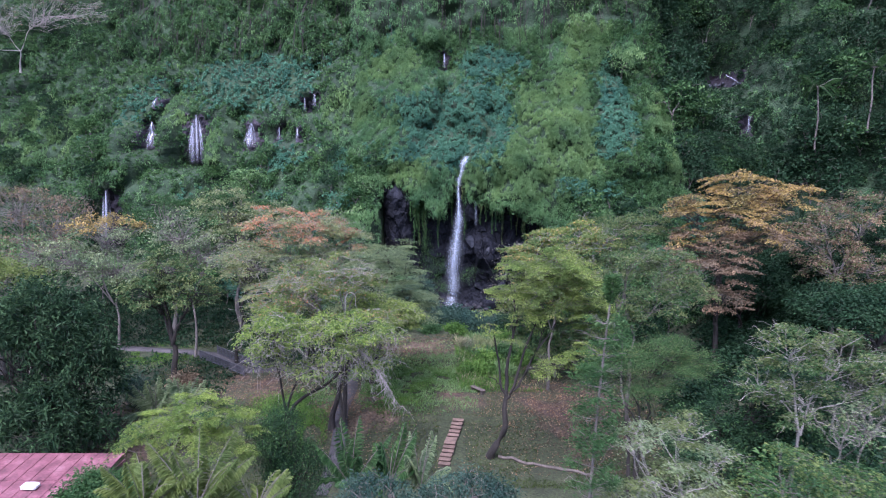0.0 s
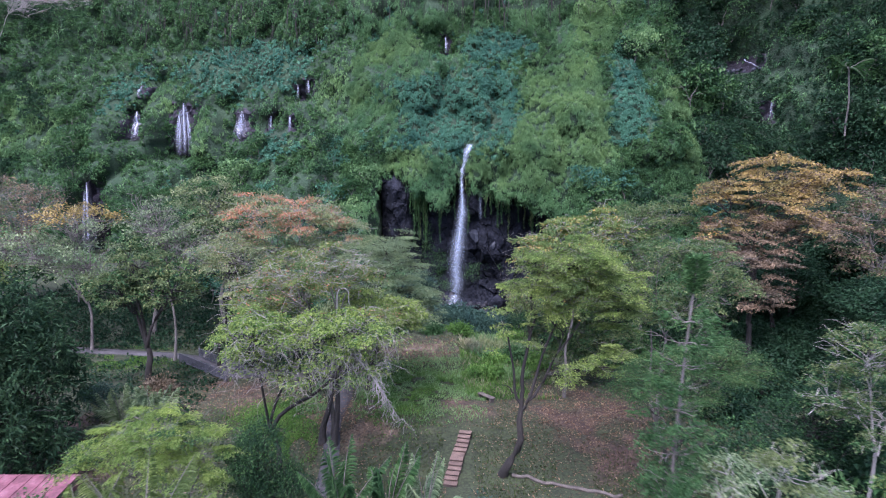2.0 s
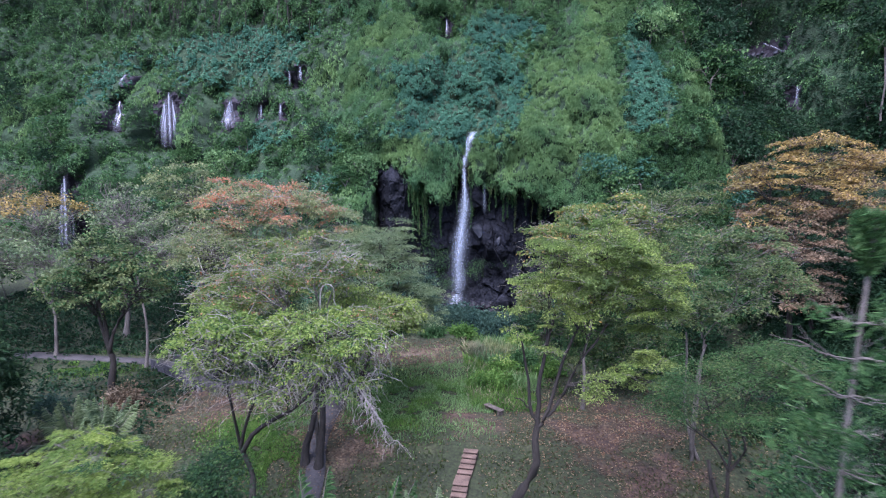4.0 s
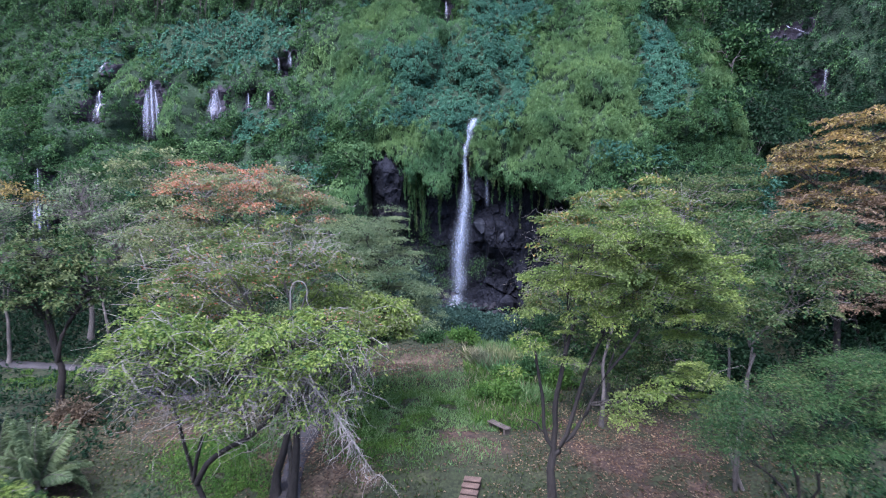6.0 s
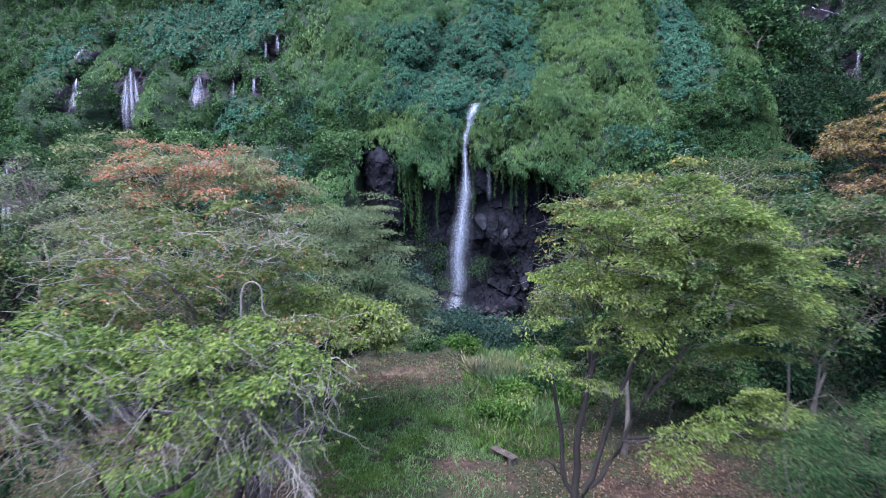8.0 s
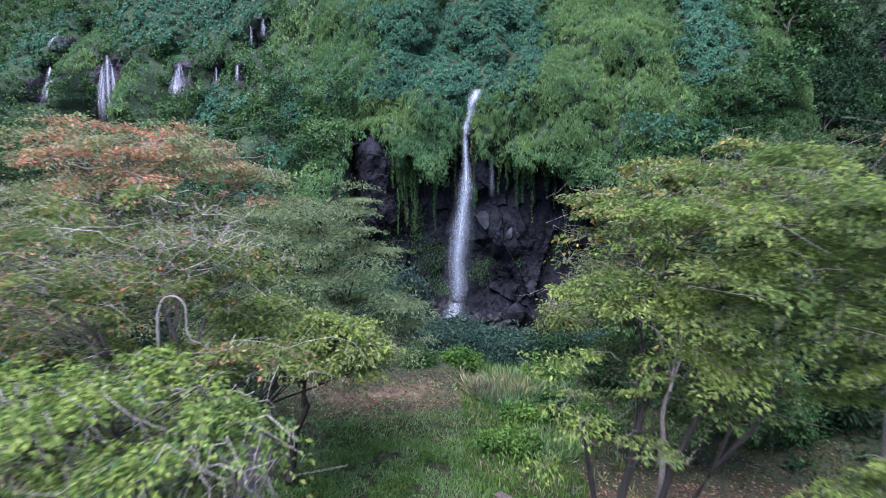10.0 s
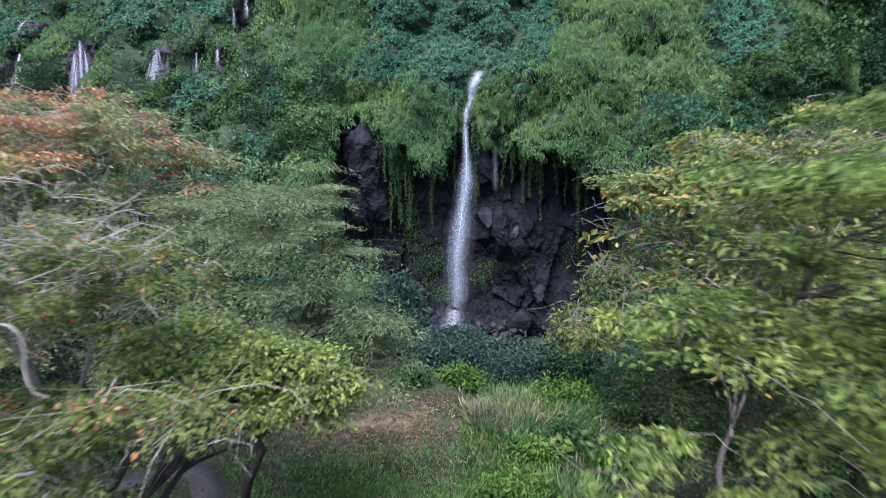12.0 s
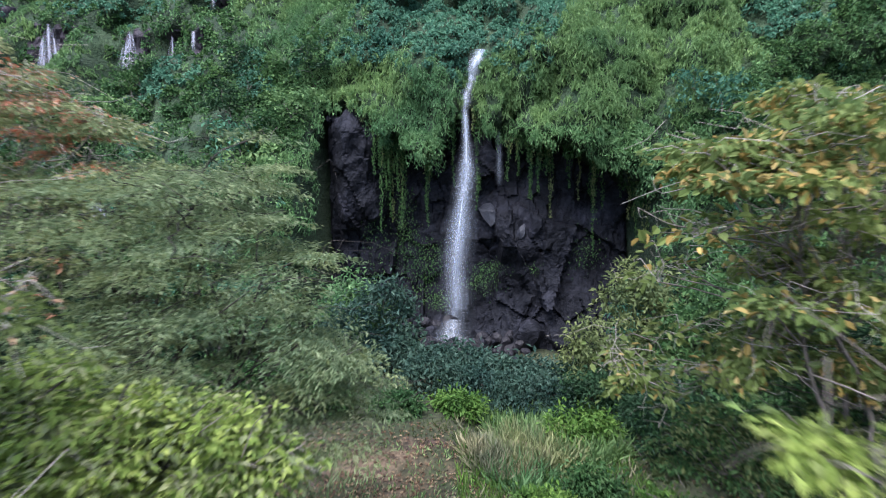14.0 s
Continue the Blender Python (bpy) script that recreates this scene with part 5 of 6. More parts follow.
def palm(label, base, crown_z, fronds, length, key, seed, droop=0.75, rise=0.9, trunk_r=0.13, name="palm_tree", steep=1.0):
    rng = np.random.default_rng(seed)
    root = thing(name, label, "palm", base, "palms")
    h = crown_z - base[2]
    tb = Tubes()
    n = max(5, int(h * 3))
    line = bend((0, 0, -0.2), (rng.normal(0, 0.15), rng.normal(0, 0.15), h), rng, n, 0, 0.01)
    tb.add(line, trunk_r * (1 + 0.12 * (np.arange(n) % 2)) * np.linspace(1.2, 0.9, n), 8)
    part("trunk", tb.mesh("trunk", BARK["grey"]), root)
    kinds = [frond(length, 58, droop * f, key, seed + 3 * k, rise=rise * r) for k, (f, r) in enumerate(((0.6, 1.3), (1.0, 1.0), (1.3, 0.6)))]
    for k in range(fronds):
        leaf, rib = kinds[k % 3]
        ob = part("frond", leaf, root)
        ob.matrix_basis = Matrix.Translation(Vector(line[-1])) @ pose(0, 0, 0, rng.normal(0, 12), -rng.uniform(-10, 25) * steep, 360 * k / fronds * 2.4 + rng.normal(0, 10))
        part("midrib", rib, ob)
    return root


palm("coconut palm with upright green fronds", g(-5.8, 38), 5.6, 13, 2.9, "mid", 50, 0.6, 1.2, steep=1.3)
palm("coconut palm with upright green fronds", g(-3.4, 38.4), 5.4, 13, 2.8, "mid", 53, 0.6, 1.2, steep=1.3)
palm("small palm with pale green fronds", g(-1.3, 38), 5.4, 10, 2.6, "grey", 56, 0.6, 1.1, steep=1.3)
palm("palm with yellow-green upright fronds", g(-12.4, 30.5), 8.3, 19, 2.9, "almond", 59, 0.6, 1.2, steep=1.2)
palm("palm with green and yellow fronds", g(-14.8, 30.4), 8.3, 18, 2.9, "almond", 62, 0.65, 1.1)
palm("palm with yellow-green upright fronds", g(-9.8, 30.8), 7.7, 15, 2.7, "almond", 63, 0.6, 1.1)
palm("slender palm on the far slope", (56.1, 98.5, 27.5), 36.4, 15, 3.2, "mid", 65, 0.8, 0.7, 0.1, name="palm_tree")
palm("slender palm on the far slope", (63.2, 97.5, 30), 39.2, 14, 3.0, "mid", 68, 0.8, 0.7, 0.1)
palm("small palm growing on the cliff beside the falls", (-29.9, 129.4, 26), 29.4, 11, 2.6, "fern", 71, 0.8, 0.7)
palm("clump of silvery fern fronds on the lawn", g(-23.6, 55.4), 2.6, 34, 3.3, "grey", 74, 0.7, 1.0, 0.15, name="fern_clump", steep=1.8)
palm("clump of silvery fern fronds on the lawn", g(-26.4, 56.4), 2.4, 30, 3.1, "grey", 77, 0.7, 1.0, 0.15, name="fern_clump", steep=1.8)


# ---- shrubs and woodland of the slopes ----
def shrub(label, base, size, key, seed, name="shrub", per=46, leaf=(0.2, 0.42), slim=0.42):
    x, y, z = base
    rx, ry, rz = size
    near = y < 87 and x < 20
    return tree(name, label, "shrub", base, (x, y, z + rz * 0.5), [(x, y, z + rz * 0.95, rx, ry, rz), (x + rx * 0.5, y - 0.2, z + rz * 0.7, rx * 0.6, ry * 0.7, rz * 0.6)], key, "dark", int((22 if near else 13) * rx * rz ** 0.5) + 12, per if near else 34, 0.7 if near else 0.95, leaf if near else (0.3, 0.55), slim, 0.07, seed=seed, group="shrubs", flat=0.4, twigs=0, oval=False, boughs=6)


# The first fifteen stand in for canopy shade in the east with their dark leaf.
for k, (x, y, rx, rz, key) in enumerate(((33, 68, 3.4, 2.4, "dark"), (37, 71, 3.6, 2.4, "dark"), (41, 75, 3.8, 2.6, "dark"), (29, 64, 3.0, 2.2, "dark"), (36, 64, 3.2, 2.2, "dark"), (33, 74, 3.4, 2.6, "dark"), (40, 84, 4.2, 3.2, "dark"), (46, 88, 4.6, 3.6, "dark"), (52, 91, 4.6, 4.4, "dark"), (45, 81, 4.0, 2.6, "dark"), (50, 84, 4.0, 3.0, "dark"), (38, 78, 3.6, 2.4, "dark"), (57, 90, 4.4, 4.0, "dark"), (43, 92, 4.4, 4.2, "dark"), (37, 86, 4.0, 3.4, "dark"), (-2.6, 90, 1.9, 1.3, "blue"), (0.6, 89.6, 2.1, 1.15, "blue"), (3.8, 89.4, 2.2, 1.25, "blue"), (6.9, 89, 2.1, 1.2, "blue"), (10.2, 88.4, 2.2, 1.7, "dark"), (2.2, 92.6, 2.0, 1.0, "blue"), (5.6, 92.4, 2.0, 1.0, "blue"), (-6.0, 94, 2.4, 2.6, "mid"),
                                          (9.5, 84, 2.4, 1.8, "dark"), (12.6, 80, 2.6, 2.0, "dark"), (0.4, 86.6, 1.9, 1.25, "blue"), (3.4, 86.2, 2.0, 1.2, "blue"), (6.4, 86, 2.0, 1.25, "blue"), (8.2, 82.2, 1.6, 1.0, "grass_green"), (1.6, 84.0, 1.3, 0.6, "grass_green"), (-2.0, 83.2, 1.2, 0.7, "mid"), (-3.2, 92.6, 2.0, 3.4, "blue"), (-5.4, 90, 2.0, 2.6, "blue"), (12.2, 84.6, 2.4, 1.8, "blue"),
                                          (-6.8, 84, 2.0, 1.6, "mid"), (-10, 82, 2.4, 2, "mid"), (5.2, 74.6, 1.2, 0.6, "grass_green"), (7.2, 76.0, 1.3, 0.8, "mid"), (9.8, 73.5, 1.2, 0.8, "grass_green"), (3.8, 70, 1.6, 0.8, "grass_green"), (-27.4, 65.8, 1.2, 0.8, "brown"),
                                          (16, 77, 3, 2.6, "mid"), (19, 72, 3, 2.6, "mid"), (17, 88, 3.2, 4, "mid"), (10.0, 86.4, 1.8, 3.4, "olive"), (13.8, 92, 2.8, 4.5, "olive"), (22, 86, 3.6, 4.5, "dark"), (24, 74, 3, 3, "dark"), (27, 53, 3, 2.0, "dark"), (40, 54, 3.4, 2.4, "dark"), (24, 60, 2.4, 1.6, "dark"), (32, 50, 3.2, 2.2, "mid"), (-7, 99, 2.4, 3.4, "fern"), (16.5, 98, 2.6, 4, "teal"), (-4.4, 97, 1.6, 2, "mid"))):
    lab = {"blue": "dense dark blue-green weeping shrub below the waterfall", "dark": "dark green leafy shrub deepening the shade under the trees", "teal": "ivy-covered shrub beside the rock hollow", "grass_green": "bright green leafy shrub on the grass", "fern": "low ferny green shrub", "mid": "mid-green leafy shrub on the ground",
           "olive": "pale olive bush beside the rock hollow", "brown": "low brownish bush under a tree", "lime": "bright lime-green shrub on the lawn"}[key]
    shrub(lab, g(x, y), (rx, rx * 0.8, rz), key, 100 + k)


def woodland():
    """Repeated trees of the hillsides, built three times and copied."""
    protos = []
    for k, (key, label, per) in enumerate((("dark", "dark green forest tree on the slope", 12), ("mid", "green forest tree on the slope", 12), ("turf", "light green forest tree on the slope", 12), ("teal", "blue-green forest tree on the slope", 10))):
        protos.append(tree("forest_tree", label, T, (0, 0, 0), (0, 0, 2.5), [(-1.2, 0, 5.2, 2.4, 2.2, 1.7), (1.5, 0.3, 5.8, 2.2, 2.2, 1.6), (0.2, -0.6, 4.0, 2.8, 2.2, 1.4)], key, "grey", 50, per, 1.0, (0.32, 0.7), 0.54, 0.12, seed=200 + k, group="trees on the slopes", flat=0.25, twigs=0, oval=False, boughs=9, ring=4))
    rng = np.random.default_rng(33)
    spots = []
    for _ in range(165):
        x, z = rng.uniform(37, 95), rng.uniform(10, 60)
        if (47.4 < x < 55.6 and 23 < z < 36) or (48.5 < x < 56.5 and 36 < z < 45) or (53 < x < 67 and 29 < z < 42 and rng.uniform() < 0.5):
            continue
        spots.append((x, z, rng.choice([0, 0, 0, 0, 1]), rng.uniform(0.7, 1.25)))
    for _ in range(26):
        spots.append((rng.uniform(-46, -10.5), rng.uniform(7, 25), rng.choice([0, 1, 2, 3, 3]), rng.uniform(0.5, 0.95)))
    for _ in range(16):
        spots.append((rng.uniform(18.5, 37), rng.uniform(6, 24), rng.choice([0, 1, 3, 3]), rng.uniform(0.55, 0.95)))
    for _ in range(16):
        spots.append((rng.uniform(-95, -67), rng.uniform(8, 34), rng.choice([0, 1, 1, 3]), rng.uniform(0.6, 1.1)))
    for _ in range(18):
        spots.append((rng.uniform(24, 37), rng.uniform(38, 56), rng.choice([0, 1, 2]), rng.uniform(0.5, 0.9)))
    floor = []
    for _ in range(30):
        fx, fy = rng.uniform(26, 72), rng.uniform(48, 96)
        if not (fx < 56 and 55 < fy < 80):
            floor.append((fx, fy, rng.choice([0, 0, 0, 1]), rng.uniform(0.8, 1.3)))
    for _ in range(24):
        fx, fy = rng.uniform(-85, -36), rng.uniform(86, 118)
        if abs(fx + 0.67 * (fy - 26)) > 5:
            floor.append((fx, fy, rng.choice([1, 1, 2, 2, 3]), rng.uniform(0.8, 1.4)))
    for _ in range(16):
        floor.append((rng.uniform(-36, -12), rng.uniform(90, 104), rng.choice([0, 1, 3]), rng.uniform(0.5, 0.9)))
    for _ in range(12):
        floor.append((rng.uniform(-75, -44), rng.uniform(60, 80), rng.choice([0, 1, 1]), rng.uniform(0.8, 1.3)))
    for _ in range(14):
        floor.append((rng.uniform(18, 48), rng.uniform(28, 48), rng.choice([0, 0, 1]), rng.uniform(0.8, 1.2)))
    used = [False] * 4
    for x, z, k, s in spots + floor:
        y = float(cliff_y(x, z)) + 0.4
        if (x, z, k, s) in floor:
            y, z = z, float(gz(x, z)) + 1.1 * s
        m = pose(x, y, z - 1.2 * s, rng.normal(8, 6), rng.normal(0, 6), rng.uniform(0, 360)) @ Matrix.Diagonal((s, s, s * rng.uniform(0.85, 1.15), 1))
        if not used[k]:
            protos[k].matrix_basis = m
            used[k] = True
            continue
        keep = protos[k].matrix_basis.copy()
        protos[k].matrix_basis = Matrix()
        copy_thing(protos[k], m)
        protos[k].matrix_basis = keep


woodland()


def far_wood():
    """The close-grown crowns of the eastern gorge and the upper west slope."""
    rng = np.random.default_rng(39)
    # the dark crowns also hold some of the gorge's shade in their colour
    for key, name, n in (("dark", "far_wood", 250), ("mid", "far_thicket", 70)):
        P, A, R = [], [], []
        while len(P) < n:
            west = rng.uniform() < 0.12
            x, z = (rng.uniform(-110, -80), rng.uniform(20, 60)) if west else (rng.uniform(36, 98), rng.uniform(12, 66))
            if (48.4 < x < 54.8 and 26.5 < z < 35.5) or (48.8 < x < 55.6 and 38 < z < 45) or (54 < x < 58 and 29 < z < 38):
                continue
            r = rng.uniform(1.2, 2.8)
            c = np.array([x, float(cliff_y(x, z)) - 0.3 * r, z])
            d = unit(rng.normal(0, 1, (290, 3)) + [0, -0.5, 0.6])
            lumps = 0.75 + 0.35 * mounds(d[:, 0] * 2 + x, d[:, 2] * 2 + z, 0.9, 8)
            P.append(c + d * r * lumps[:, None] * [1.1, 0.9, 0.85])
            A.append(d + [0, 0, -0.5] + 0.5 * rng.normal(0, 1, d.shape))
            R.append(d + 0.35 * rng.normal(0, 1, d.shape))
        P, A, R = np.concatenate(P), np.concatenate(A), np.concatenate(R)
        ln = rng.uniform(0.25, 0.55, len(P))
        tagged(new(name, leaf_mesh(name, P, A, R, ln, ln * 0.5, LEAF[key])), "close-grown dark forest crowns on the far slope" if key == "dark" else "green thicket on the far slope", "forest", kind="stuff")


far_wood()
tree("bare_tree", "bare grey-branched tree on the upper slope", T, (-93, 146, 45), (-92, 145, 49), [(-95, 142, 55, 6, 4, 4.5), (-84, 142, 56.5, 6, 4, 4), (-101, 142, 50, 5, 4, 3.5), (-75, 143, 57, 4, 4, 3)], "brown", "pale", 250, 9, 1.3, trunk_r=0.16, seed=31, oval=False, bare=0.8, twigs=4)


# ---- grass, litter ----
def build_grass():
    rng = np.random.default_rng(60)
    n = 70000
    x, y = rng.uniform(-32, 26, n), 48 + 40 * rng.uniform(0, 1, n) ** 1.3
    lawn = fbm(x * 0.2, y * 0.2, 71, 3) + 0.25
    bare = np.zeros(n)
    for cx, cy, rx, ry in ((2.2, 62, 3.2, 4), (12, 62, 7, 7), (-3.0, 77, 5.5, 4), (-9, 60, 4, 6), (-21, 66, 7, 5)):
        bare = np.maximum(bare, np.exp(-(((x - cx) / rx) ** 2 + ((y - cy) / ry) ** 2) ** 2))
    k = (lawn > -0.1) & (rng.uniform(0, 1, n) > bare * 1.1) & ~((np.abs(x - 0.8) < 1.2) & (y < 59)) & ~on_path(x, y)
    x, y = x[k], y[k]
    p = np.stack([x, y, gz(x, y) + 0.08], 1)
    me = leaf_mesh("grass", p, np.array([0, 0, 1.0]) + 0.6 * rng.normal(0, 1, p.shape), rng.normal(0, 1, p.shape), rng.uniform(0.12, 0.32, len(p)), rng.uniform(0.03, 0.07, len(p)), LEAF["lawn"])
    tagged(new("grass", me), "short rough green lawn grass", "grass", kind="stuff")
    n = 76000
    x, y = rng.uniform(-26, 24, n), rng.uniform(50, 82, n)
    dens = 0.09 + 0.9 * np.exp(-(((x - 12) / 7) ** 2 + ((y - 61) / 7) ** 2)) + 0.7 * np.exp(-(((x + 9) / 4) ** 2 + ((y - 60) / 6) ** 2)) + 0.5 * np.exp(-(((x + 21) / 7) ** 2 + ((y - 66) / 5) ** 2)) + 0.9 * np.exp(-(((x + 3) / 5) ** 2 + ((y - 76) / 4) ** 2))
    k = (rng.uniform(0, 1, n) < dens) & ~((np.abs(x - 0.8) < 1.0) & (y < 58))
    x, y = x[k], y[k]
    p = np.stack([x, y, gz(x, y) + rng.uniform(0.03, 0.1, len(x))], 1)
    me = leaf_mesh("fallen_leaves", p, rng.normal(0, 1, p.shape) * [1, 1, 0.15], np.array([0, 0, 1.0]) + 0.25 * rng.normal(0, 1, p.shape), rng.uniform(0.11, 0.25, len(p)), rng.uniform(0.06, 0.13, len(p)), LEAF["litter"])
    tagged(new("fallen_leaves", me), "scattered brown and cream fallen leaves", "leaves", kind="stuff")


def build_bright_grass():
    """Fresh green grass in the half shade of the lime-leaved tree, on the west lawn and in the clearing."""
    rng = np.random.default_rng(64)
    P = []
    for cx, cy, rx, ry, n in ((-15, 60.5, 3.4, 3.6, 7000), (-12.6, 56.6, 2.0, 2.0, 2600), (-5.0, 63.6, 3.0, 4.5, 6500), (-4, 70.6, 3.4, 1.8, 3000), (-35.5, 76.5, 4.5, 3.0, 6000), (-1.5, 68.5, 4.0, 3.2, 5000), (5.2, 72.4, 2.6, 1.6, 3000)):
        x, y = cx + rx * rng.normal(0, 0.6, n), cy + ry * rng.normal(0, 0.6, n)
        k = (fbm(x * 0.5, y * 0.5, 88, 3) > -0.12) & ~on_path(x, y)
        P.append(np.stack([x[k], y[k], gz(x[k], y[k]) + 0.1], 1))
    P = np.concatenate(P)
    ln = rng.uniform(0.14, 0.36, len(P))
    tagged(new("fresh_grass", leaf_mesh("fresh_grass", P, np.array([0, 0, 1.0]) + 0.7 * rng.normal(0, 1, P.shape), rng.normal(0, 1, P.shape), ln, ln * 0.22, LEAF["grass_green"])), "patches of fresh green grass on the lawn", "grass", kind="stuff")


def build_tall_grass():
    rng = np.random.default_rng(61)
    n = 36000
    x, y = rng.uniform(-13, 3.5, n), rng.uniform(57, 79.5, n)
    edge = y - 0.2 * x + 0.3 * np.sin(x * 0.8)
    k = ~on_path(x, y) & (rng.uniform(0, 1, n) < smooth(58, 67, y + 5 * fbm(x * 0.25, y * 0.25, 7, 3))) & (fbm(x * 0.6, y * 0.6, 71, 3) > -0.22) & (rng.uniform(0, 1, n) < 0.9 * np.exp(-((edge - 73.8) / 1.0) ** 2) + 0.8 * (edge < 73.6) + 0.12)
    x, y = x[k], y[k]
    p = np.stack([x, y, gz(x, y) + 0.1], 1)
    ln = rng.uniform(0.16, 0.42, len(p))
    tagged(new("bank_grass", leaf_mesh("bank_grass", p, np.array([0, 0, 1.0]) + 0.5 * rng.normal(0, 1, p.shape), rng.normal(0, 1, p.shape), ln, ln * 0.18, LEAF["turf"])), "short grass on the low terraced bank", "grass", kind="stuff")
    for key, name, label, n in (("grass_green", "tall_grass", "long green grass in the clearing", 9000), ("straw", "dry_grass", "dry grass stalks in the clearing", 3600)):
        x, y = rng.uniform(1.5, 10.5, n), rng.uniform(64, 87, n)
        k = (fbm(x * 0.35, y * 0.35, 95 if key != "straw" else 99, 3) > (-0.1 if key != "straw" else 0.08)) & (x > 1.2 + 1.2 * fbm(y * 0.3, y * 0, 5, 2))
        x, y = x[k], y[k]
        ln = rng.uniform(0.3, 0.8, len(x))
        ax = unit(np.array([0, 0, 1.0]) + 0.45 * rng.normal(0, 1, (len(x), 3)))
        p = np.stack([x, y, gz(x, y)], 1) + ax * ln[:, None] * 0.45
        tagged(new(name, leaf_mesh(name, p, ax, rng.normal(0, 1, p.shape), ln, ln * 0.055, LEAF[key])), label, "grass", kind="stuff")


def grass_clump(label, at, radius, height, n, key, seed):
    rng = np.random.default_rng(seed)
    r, a = radius * np.sqrt(rng.uniform(0, 1, n)), rng.uniform(0, 6.28, n)
    x, y = at[0] + r * np.cos(a), at[1] + r * np.sin(a)
    ln = height * rng.uniform(0.5, 1.1, n)
    ax = unit(np.stack([np.cos(a) * r / radius * 0.6, np.sin(a) * r / radius * 0.6, np.ones(n)], 1) + rng.normal(0, 0.55, (n, 3)))
    p = np.stack([x, y, gz(x, y)], 1) + ax * ln[:, None] * 0.5
    ob = new("grass_clump", leaf_mesh("grass_clump", p - np.array(at), ax, rng.normal(0, 1, (n, 3)), ln, ln * 0.016, LEAF[key]))
    ob.location = at
    tagged(ob, label, "grass", "tall grass clumps")


PATH = [(-9.6, 47), (-9.3, 54.5), (-9.8, 60), (-9.7, 65), (-10.2, 70.2), (-12.2, 72.9), (-17, 71.6), (-22, 70.8), (-27.5, 76.6), (-32, 77.6), (-42, 79), (-60, 80)]


def on_path(x, y):
    d = np.full(np.shape(x), 1e9)
    for (ax, ay), (bx, by) in zip(PATH, PATH[1:]):
        t = np.clip(((x - ax) * (bx - ax) + (y - ay) * (by - ay)) / ((bx - ax) ** 2 + (by - ay) ** 2), 0, 1)
        d = np.minimum(d, np.hypot(x - ax - t * (bx - ax), y - ay - t * (by - ay)))
    return d < 1.1


def build_path():
    p = np.array(PATH, float)
    t = np.linspace(0, len(p) - 1, 140)
    c = np.stack([np.interp(t, np.arange(len(p)), p[:, k]) for k in range(2)], 1)
    for _ in range(6):
        c[1:-1] = (c[:-2] + 2 * c[1:-1] + c[2:]) / 4
    d = unit(np.gradient(c, axis=0))
    s = np.stack([-d[:, 1], d[:, 0]], 1)
    w = 0.68 + 0.08 * vnoise(t * 1.7, t * 0, 3)
    rows = [c + s * (w * k)[:, None] for k in (-1, -0.95, 0, 0.95, 1)]
    V = np.stack([np.concatenate([q, (gz(q[:, 0], q[:, 1]) + h)[:, None]], 1) for q, h in zip(rows, (-0.05, 0.07, 0.09, 0.07, -0.05))], 1)
    i = (np.arange(len(c) - 1)[:, None] * 5 + np.arange(4)[None]).reshape(-1, 1)
    F = np.concatenate([i, i + 1, i + 6, i + 5], 1)
    tagged(new("path", mesh_np("path", V.reshape(-1, 3), F, ASPHALT, True)), "worn grey footpath winding through the park", "path", kind="structure")


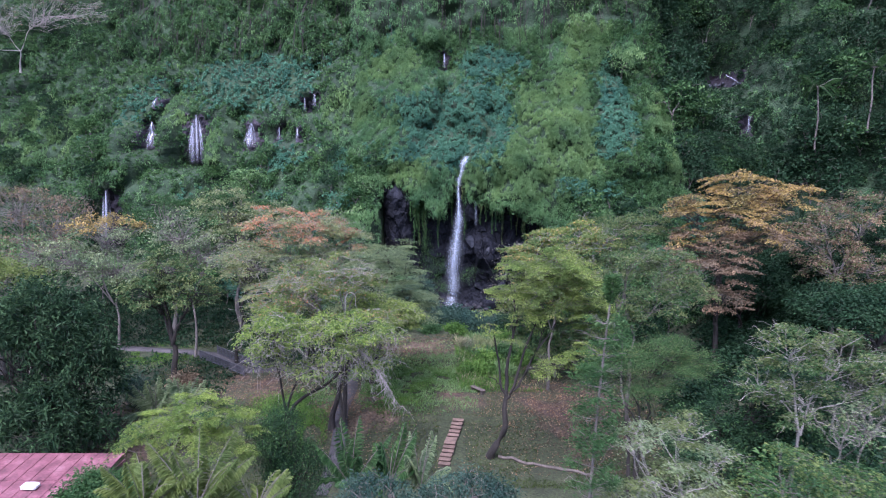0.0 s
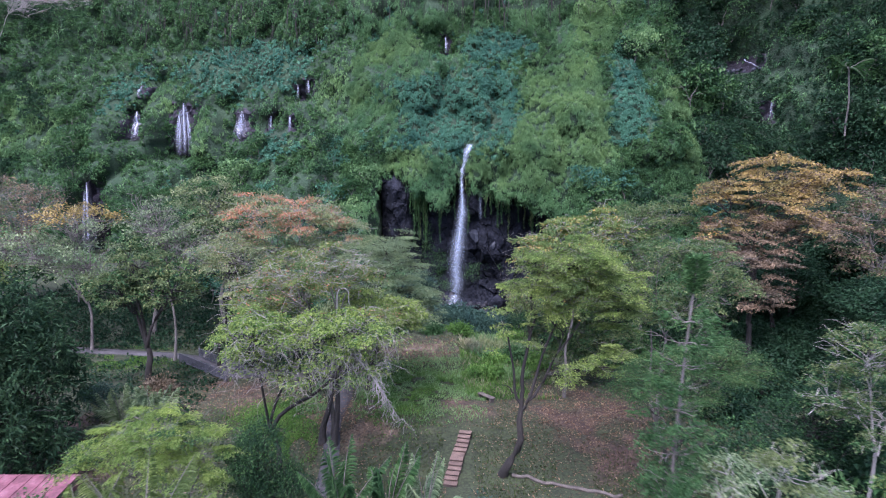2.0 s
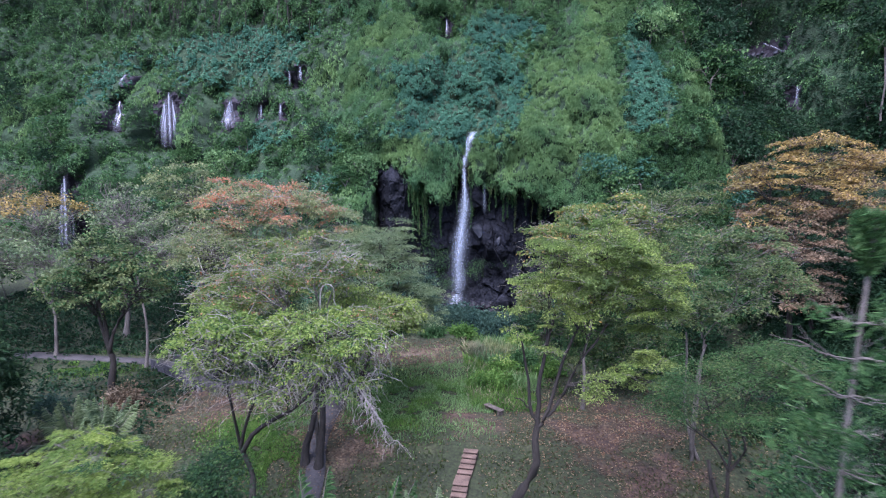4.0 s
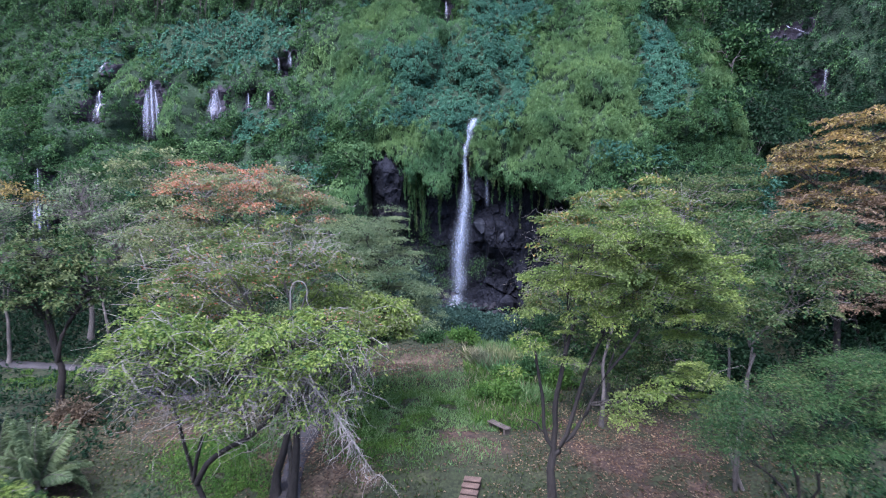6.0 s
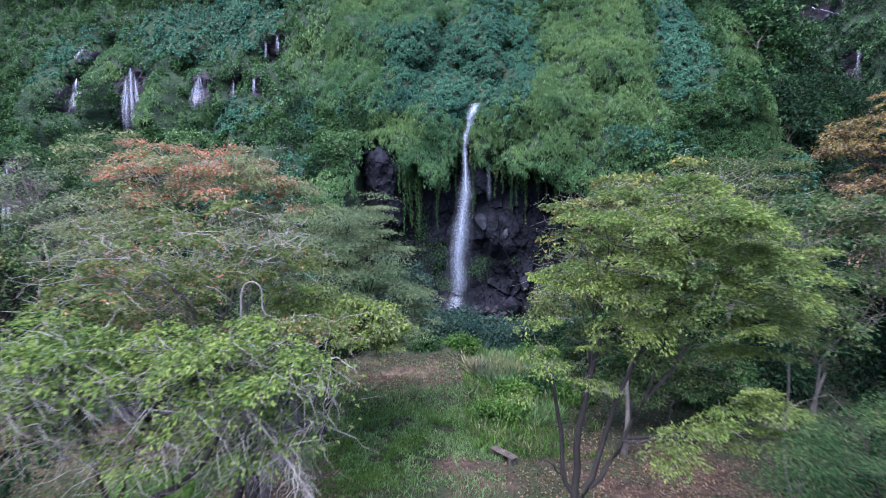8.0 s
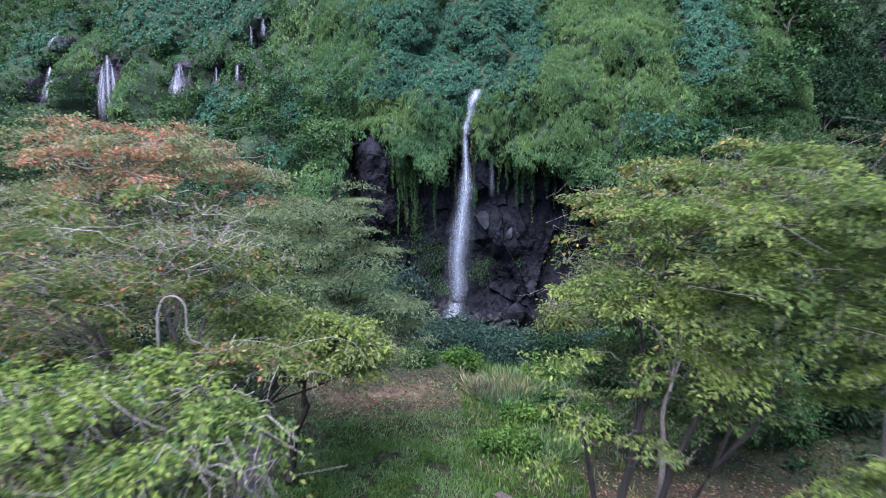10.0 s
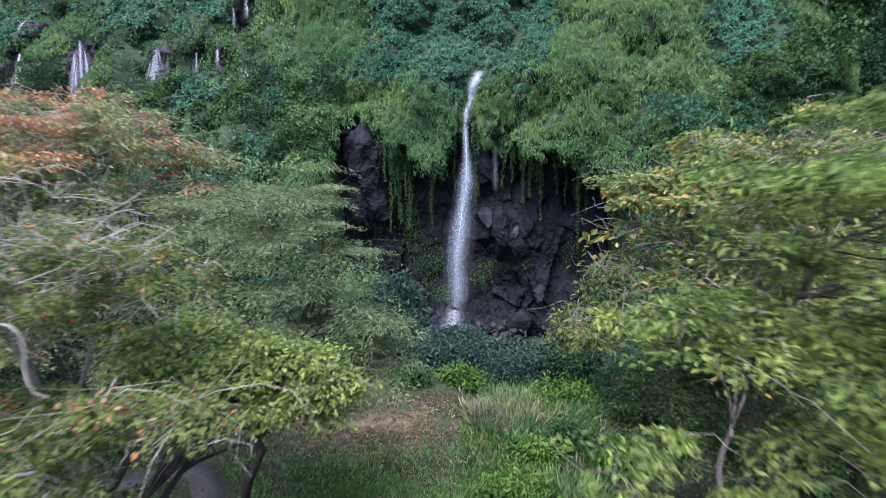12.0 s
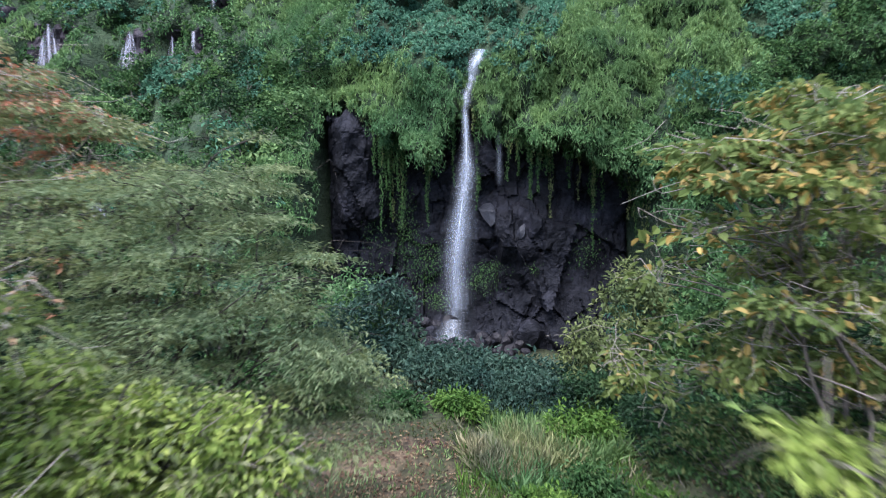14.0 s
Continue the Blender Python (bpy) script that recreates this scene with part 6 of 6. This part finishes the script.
def build_cover():
    """Leafy ground cover under the trees to the sides, and ferns and moss on the rock."""
    rng = np.random.default_rng(66)
    # Dark-leaved beds in the west; in the east the dark leaf also stands for shade.
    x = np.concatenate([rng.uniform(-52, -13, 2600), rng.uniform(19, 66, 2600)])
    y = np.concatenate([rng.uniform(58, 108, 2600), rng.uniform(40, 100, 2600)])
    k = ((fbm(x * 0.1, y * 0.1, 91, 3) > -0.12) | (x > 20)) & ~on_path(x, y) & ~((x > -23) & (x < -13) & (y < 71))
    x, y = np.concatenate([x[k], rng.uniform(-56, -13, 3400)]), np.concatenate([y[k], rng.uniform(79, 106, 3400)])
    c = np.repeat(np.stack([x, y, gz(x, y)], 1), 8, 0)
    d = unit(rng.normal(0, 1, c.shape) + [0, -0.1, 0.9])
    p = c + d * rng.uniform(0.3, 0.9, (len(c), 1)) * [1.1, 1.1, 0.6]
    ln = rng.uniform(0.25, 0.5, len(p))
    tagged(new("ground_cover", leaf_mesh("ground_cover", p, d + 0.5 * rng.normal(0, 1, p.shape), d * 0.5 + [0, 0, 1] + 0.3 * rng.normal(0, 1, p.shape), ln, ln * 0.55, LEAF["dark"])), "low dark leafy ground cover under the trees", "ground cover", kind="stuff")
    P = []
    for cx, cz, rx, rz, n in ((4.6, 7.6, 1.3, 0.7, 260), (-2.4, 9.6, 1.5, 1.6, 320), (-4.6, 14.5, 0.7, 1.4, 160), (-1.2, 5.6, 1.0, 1.0, 180), (9, 7.8, 1.6, 0.5, 160), (-5.6, 11, 1.2, 2.0, 200), (3.6, 15.6, 0.3, 1.2, 120), (12.5, 9.5, 1.2, 1.6, 200), (-6.5, 6, 1.6, 2, 420), (-4, 3.6, 1.2, 1.4, 260), (-4.4, 17.2, 0.7, 2.2, 420), (-2.2, 7.6, 1.6, 1.4, 300), (3.8, 6.4, 1.4, 0.8, 260), (-3.0, 12.4, 0.9, 2.4, 420), (-0.4, 8.2, 1.1, 1.6, 380), (-5.4, 17.5, 0.6, 2.4, 300), (0.2, 4.6, 1.0, 0.9, 260)):
        x, z = cx + rx * rng.normal(0, 0.6, n), cz + rz * rng.normal(0, 0.6, n)
        P.append(np.stack([x, np.interp(x, BASE_X, BASE_Y) + 1.5 * smooth(24, 14, z) - 1.2 * smooth(7, 1, z) + 0.5 - rng.uniform(0, 1.2, n), z], 1))
    P = np.concatenate(P)
    ln = rng.uniform(0.1, 0.24, len(P))
    tagged(new("rock_ferns", leaf_mesh("rock_ferns", P, np.array([0, -0.5, -0.7]) + 0.6 * rng.normal(0, 1, P.shape), np.array([0, -0.8, 0.6]) + 0.4 * rng.normal(0, 1, P.shape), ln, ln * 0.4, LEAF["mid"])), "small ferns and moss on the wet rock", "ferns", kind="stuff")


build_path()
build_grass()
build_bright_grass()
build_tall_grass()
build_cover()
grass_clump("clump of tall dry straw-coloured grass", g(3.5, 79), 1.7, 1.15, 1300, "straw", 80)
grass_clump("clump of tall dry straw-coloured grass", g(4.9, 79.6), 1.4, 1.0, 900, "straw", 85)
grass_clump("broad clump of pale olive grass", g(5.6, 80.6), 2.3, 1.4, 1900, "straw_green", 86)
grass_clump("clump of bright green tall grass", g(4.6, 77.5), 1.5, 1.2, 600, "fern", 81)
grass_clump("clump of bright green tall grass", g(8.2, 81.6), 2.4, 1.3, 1700, "turf", 82)
grass_clump("clump of green tall grass", g(6.5, 70.5), 1.8, 1.1, 700, "turf", 83)
grass_clump("clump of bright green tall grass", g(5.2, 84), 2.2, 1.3, 1100, "turf", 84)


# ---- steps, bench, bridge, hut ----
def build_steps():
    root = thing("garden_steps", "two short flights of reddish stone steps with a landing", "steps", (0, 0, 0))
    y, z, x = 51.9, 0.0, 0.0
    rng = np.random.default_rng(90)
    for k in range(11):
        deep = 1.3 if k == 5 else 0.47
        bm = bmesh.new()
        box_bm(bm, -0.52, 0.52, -0.03, deep + 0.06, 0.1, 0.165, 0.015)
        tread = part("landing" if k == 5 else "step", bm_mesh("step", bm, TREAD), root)
        tread.matrix_basis = pose(x + rng.normal(0, 0.03), y, z, 0, 0, -13 + rng.normal(0, 1.5))
        # recessed riser, darker than the tread above it
        bm = bmesh.new()
        box_bm(bm, -0.49, 0.49, 0.03, deep - 0.02, -0.35, 0.097)
        part("riser", bm_mesh("riser", bm, RISER), tread, "riser in a darker tone than the tread")
        y += deep * 0.97
        x += deep * 0.24
        z += 0.165


def build_bench():
    root = thing("bench", "weathered wooden backless bench on bare soil", "bench", g(3.6, 64.2))
    root.rotation_euler = (0, 0, radians(-52))
    for k in range(3):
        bm = bmesh.new()
        box_bm(bm, -1.0, 1.0, -0.27 + 0.19 * k, -0.10 + 0.19 * k, 0.42, 0.48, 0.012)
        part("plank", bm_mesh("plank", bm, WOOD), root)
    for s in (-0.75, 0.75):
        bm = bmesh.new()
        box_bm(bm, s - 0.1, s + 0.1, -0.24, 0.24, -0.1, 0.416, 0.02)
        part("support", bm_mesh("support", bm, WOOD), root)


def build_bridge():
    a, b = np.array([-28.6, 76.2]), np.array([-21.4, 70.0])
    d = (b - a) / np.linalg.norm(b - a)
    s = np.array([-d[1], d[0]])
    root = thing("bridge_railing", "dark metal railing along the footpath", "railing", g(*a))
    z = float(gz(*a))
    for side in (-1.15, 1.15):
        for k in range(8):
            q = a + (b - a) * k / 7 + s * side
            bm = bmesh.new()
            box_bm(bm, -0.05, 0.05, -0.05, 0.05, -0.4, 1.12, 0.01)
            part("post", bm_mesh("post", bm, FENCE), root).location = (q[0] - a[0], q[1] - a[1], float(gz(*q)) - z)
        for h in (0.2, 1.05):
            tb = Tubes()
            tb.add([(*(a + s * side - a), h + 0.02), (*(b + s * side - a), h + 0.02 + float(gz(*b)) - z)], 0.045, 6)
            part("rail", tb.mesh("rail", FENCE), root)
        for k in range(60):
            q = a + (b - a) * (k + 0.5) / 60 + s * side
            bm = bmesh.new() if k == 0 else None
            if k == 0:
                box_bm(bm, -0.03, 0.03, -0.012, 0.012, 0.2, 1.04)
                bar = bm_mesh("baluster", bm, FENCE)
            part("baluster", bar, root).location = (q[0] - a[0], q[1] - a[1], float(gz(*q)) - z)


def build_hut():
    root = thing("hut", "low hut with a faded pink sheet-metal roof", "hut", (-33, 43.6, 0))
    bm = bmesh.new()
    box_bm(bm, -7.2, 7.6, -3.2, 3.2, -0.2, 2.55, 0.02)
    part("wall", bm_mesh("wall", bm, WALLP), root)
    slope = math.atan2(0.55, 7.4)
    for k in range(16):
        bm = bmesh.new()
        box_bm(bm, 0, 0.985, -3.75, 0.0, -0.02, 0.02)
        box_bm(bm, 0.0, 0.06, -3.75, 0.0, 0.02, 0.06)
        me = bm_mesh("roof_sheet", bm, PINK)
        for row in (0, 1):
            ob = part("roof_sheet", me, root)
            ob.matrix_basis = pose(-7.75 + k, 3.75 - row * 3.7, 3.32 - row * 0.275 - 0.03 * row, math.degrees(slope), 0, 0)
    for x0, x1, y0, y1, z0, z1 in ((-7.8, 8.3, 3.76, 3.82, 3.05, 3.3), (8.26, 8.32, -3.7, 3.75, 2.55, 2.9)):
        bm = bmesh.new()
        box_bm(bm, x0, x1, y0, y1, z0, z1, 0.01)
        part("fascia", bm_mesh("fascia", bm, PINK), root)
    bm = bmesh.new()
    box_bm(bm, -0.5, 0.5, -0.35, 0.35, 0, 0.35, 0.1)
    box_bm(bm, -0.56, -0.5, -0.3, 0.3, 0.05, 0.3, 0.01)
    ob = new("roof_vent", bm_mesh("roof_vent", bm, WHITE))
    ob.location = (-29.0, 42.6, 2.99)
    tagged(ob, "white box-shaped vent on the pink roof", "vent")


def build_log():
    rng = np.random.default_rng(95)
    tb = Tubes()
    x = np.linspace(4.8, 12.5, 14)
    y = 53.0 - 0.35 * (x - 4.8) + 0.12 * rng.normal(size=14)
    tb.add(np.stack([x, y, gz(x, y) + 0.1], 1), 0.13 + 0.03 * rng.uniform(size=14), 7)
    tagged(new("edging_log", tb.mesh("edging_log", WOOD)), "long pale log edging the lawn below the tree", "log")


build_steps()
build_bench()
build_bridge()
build_hut()
build_log()
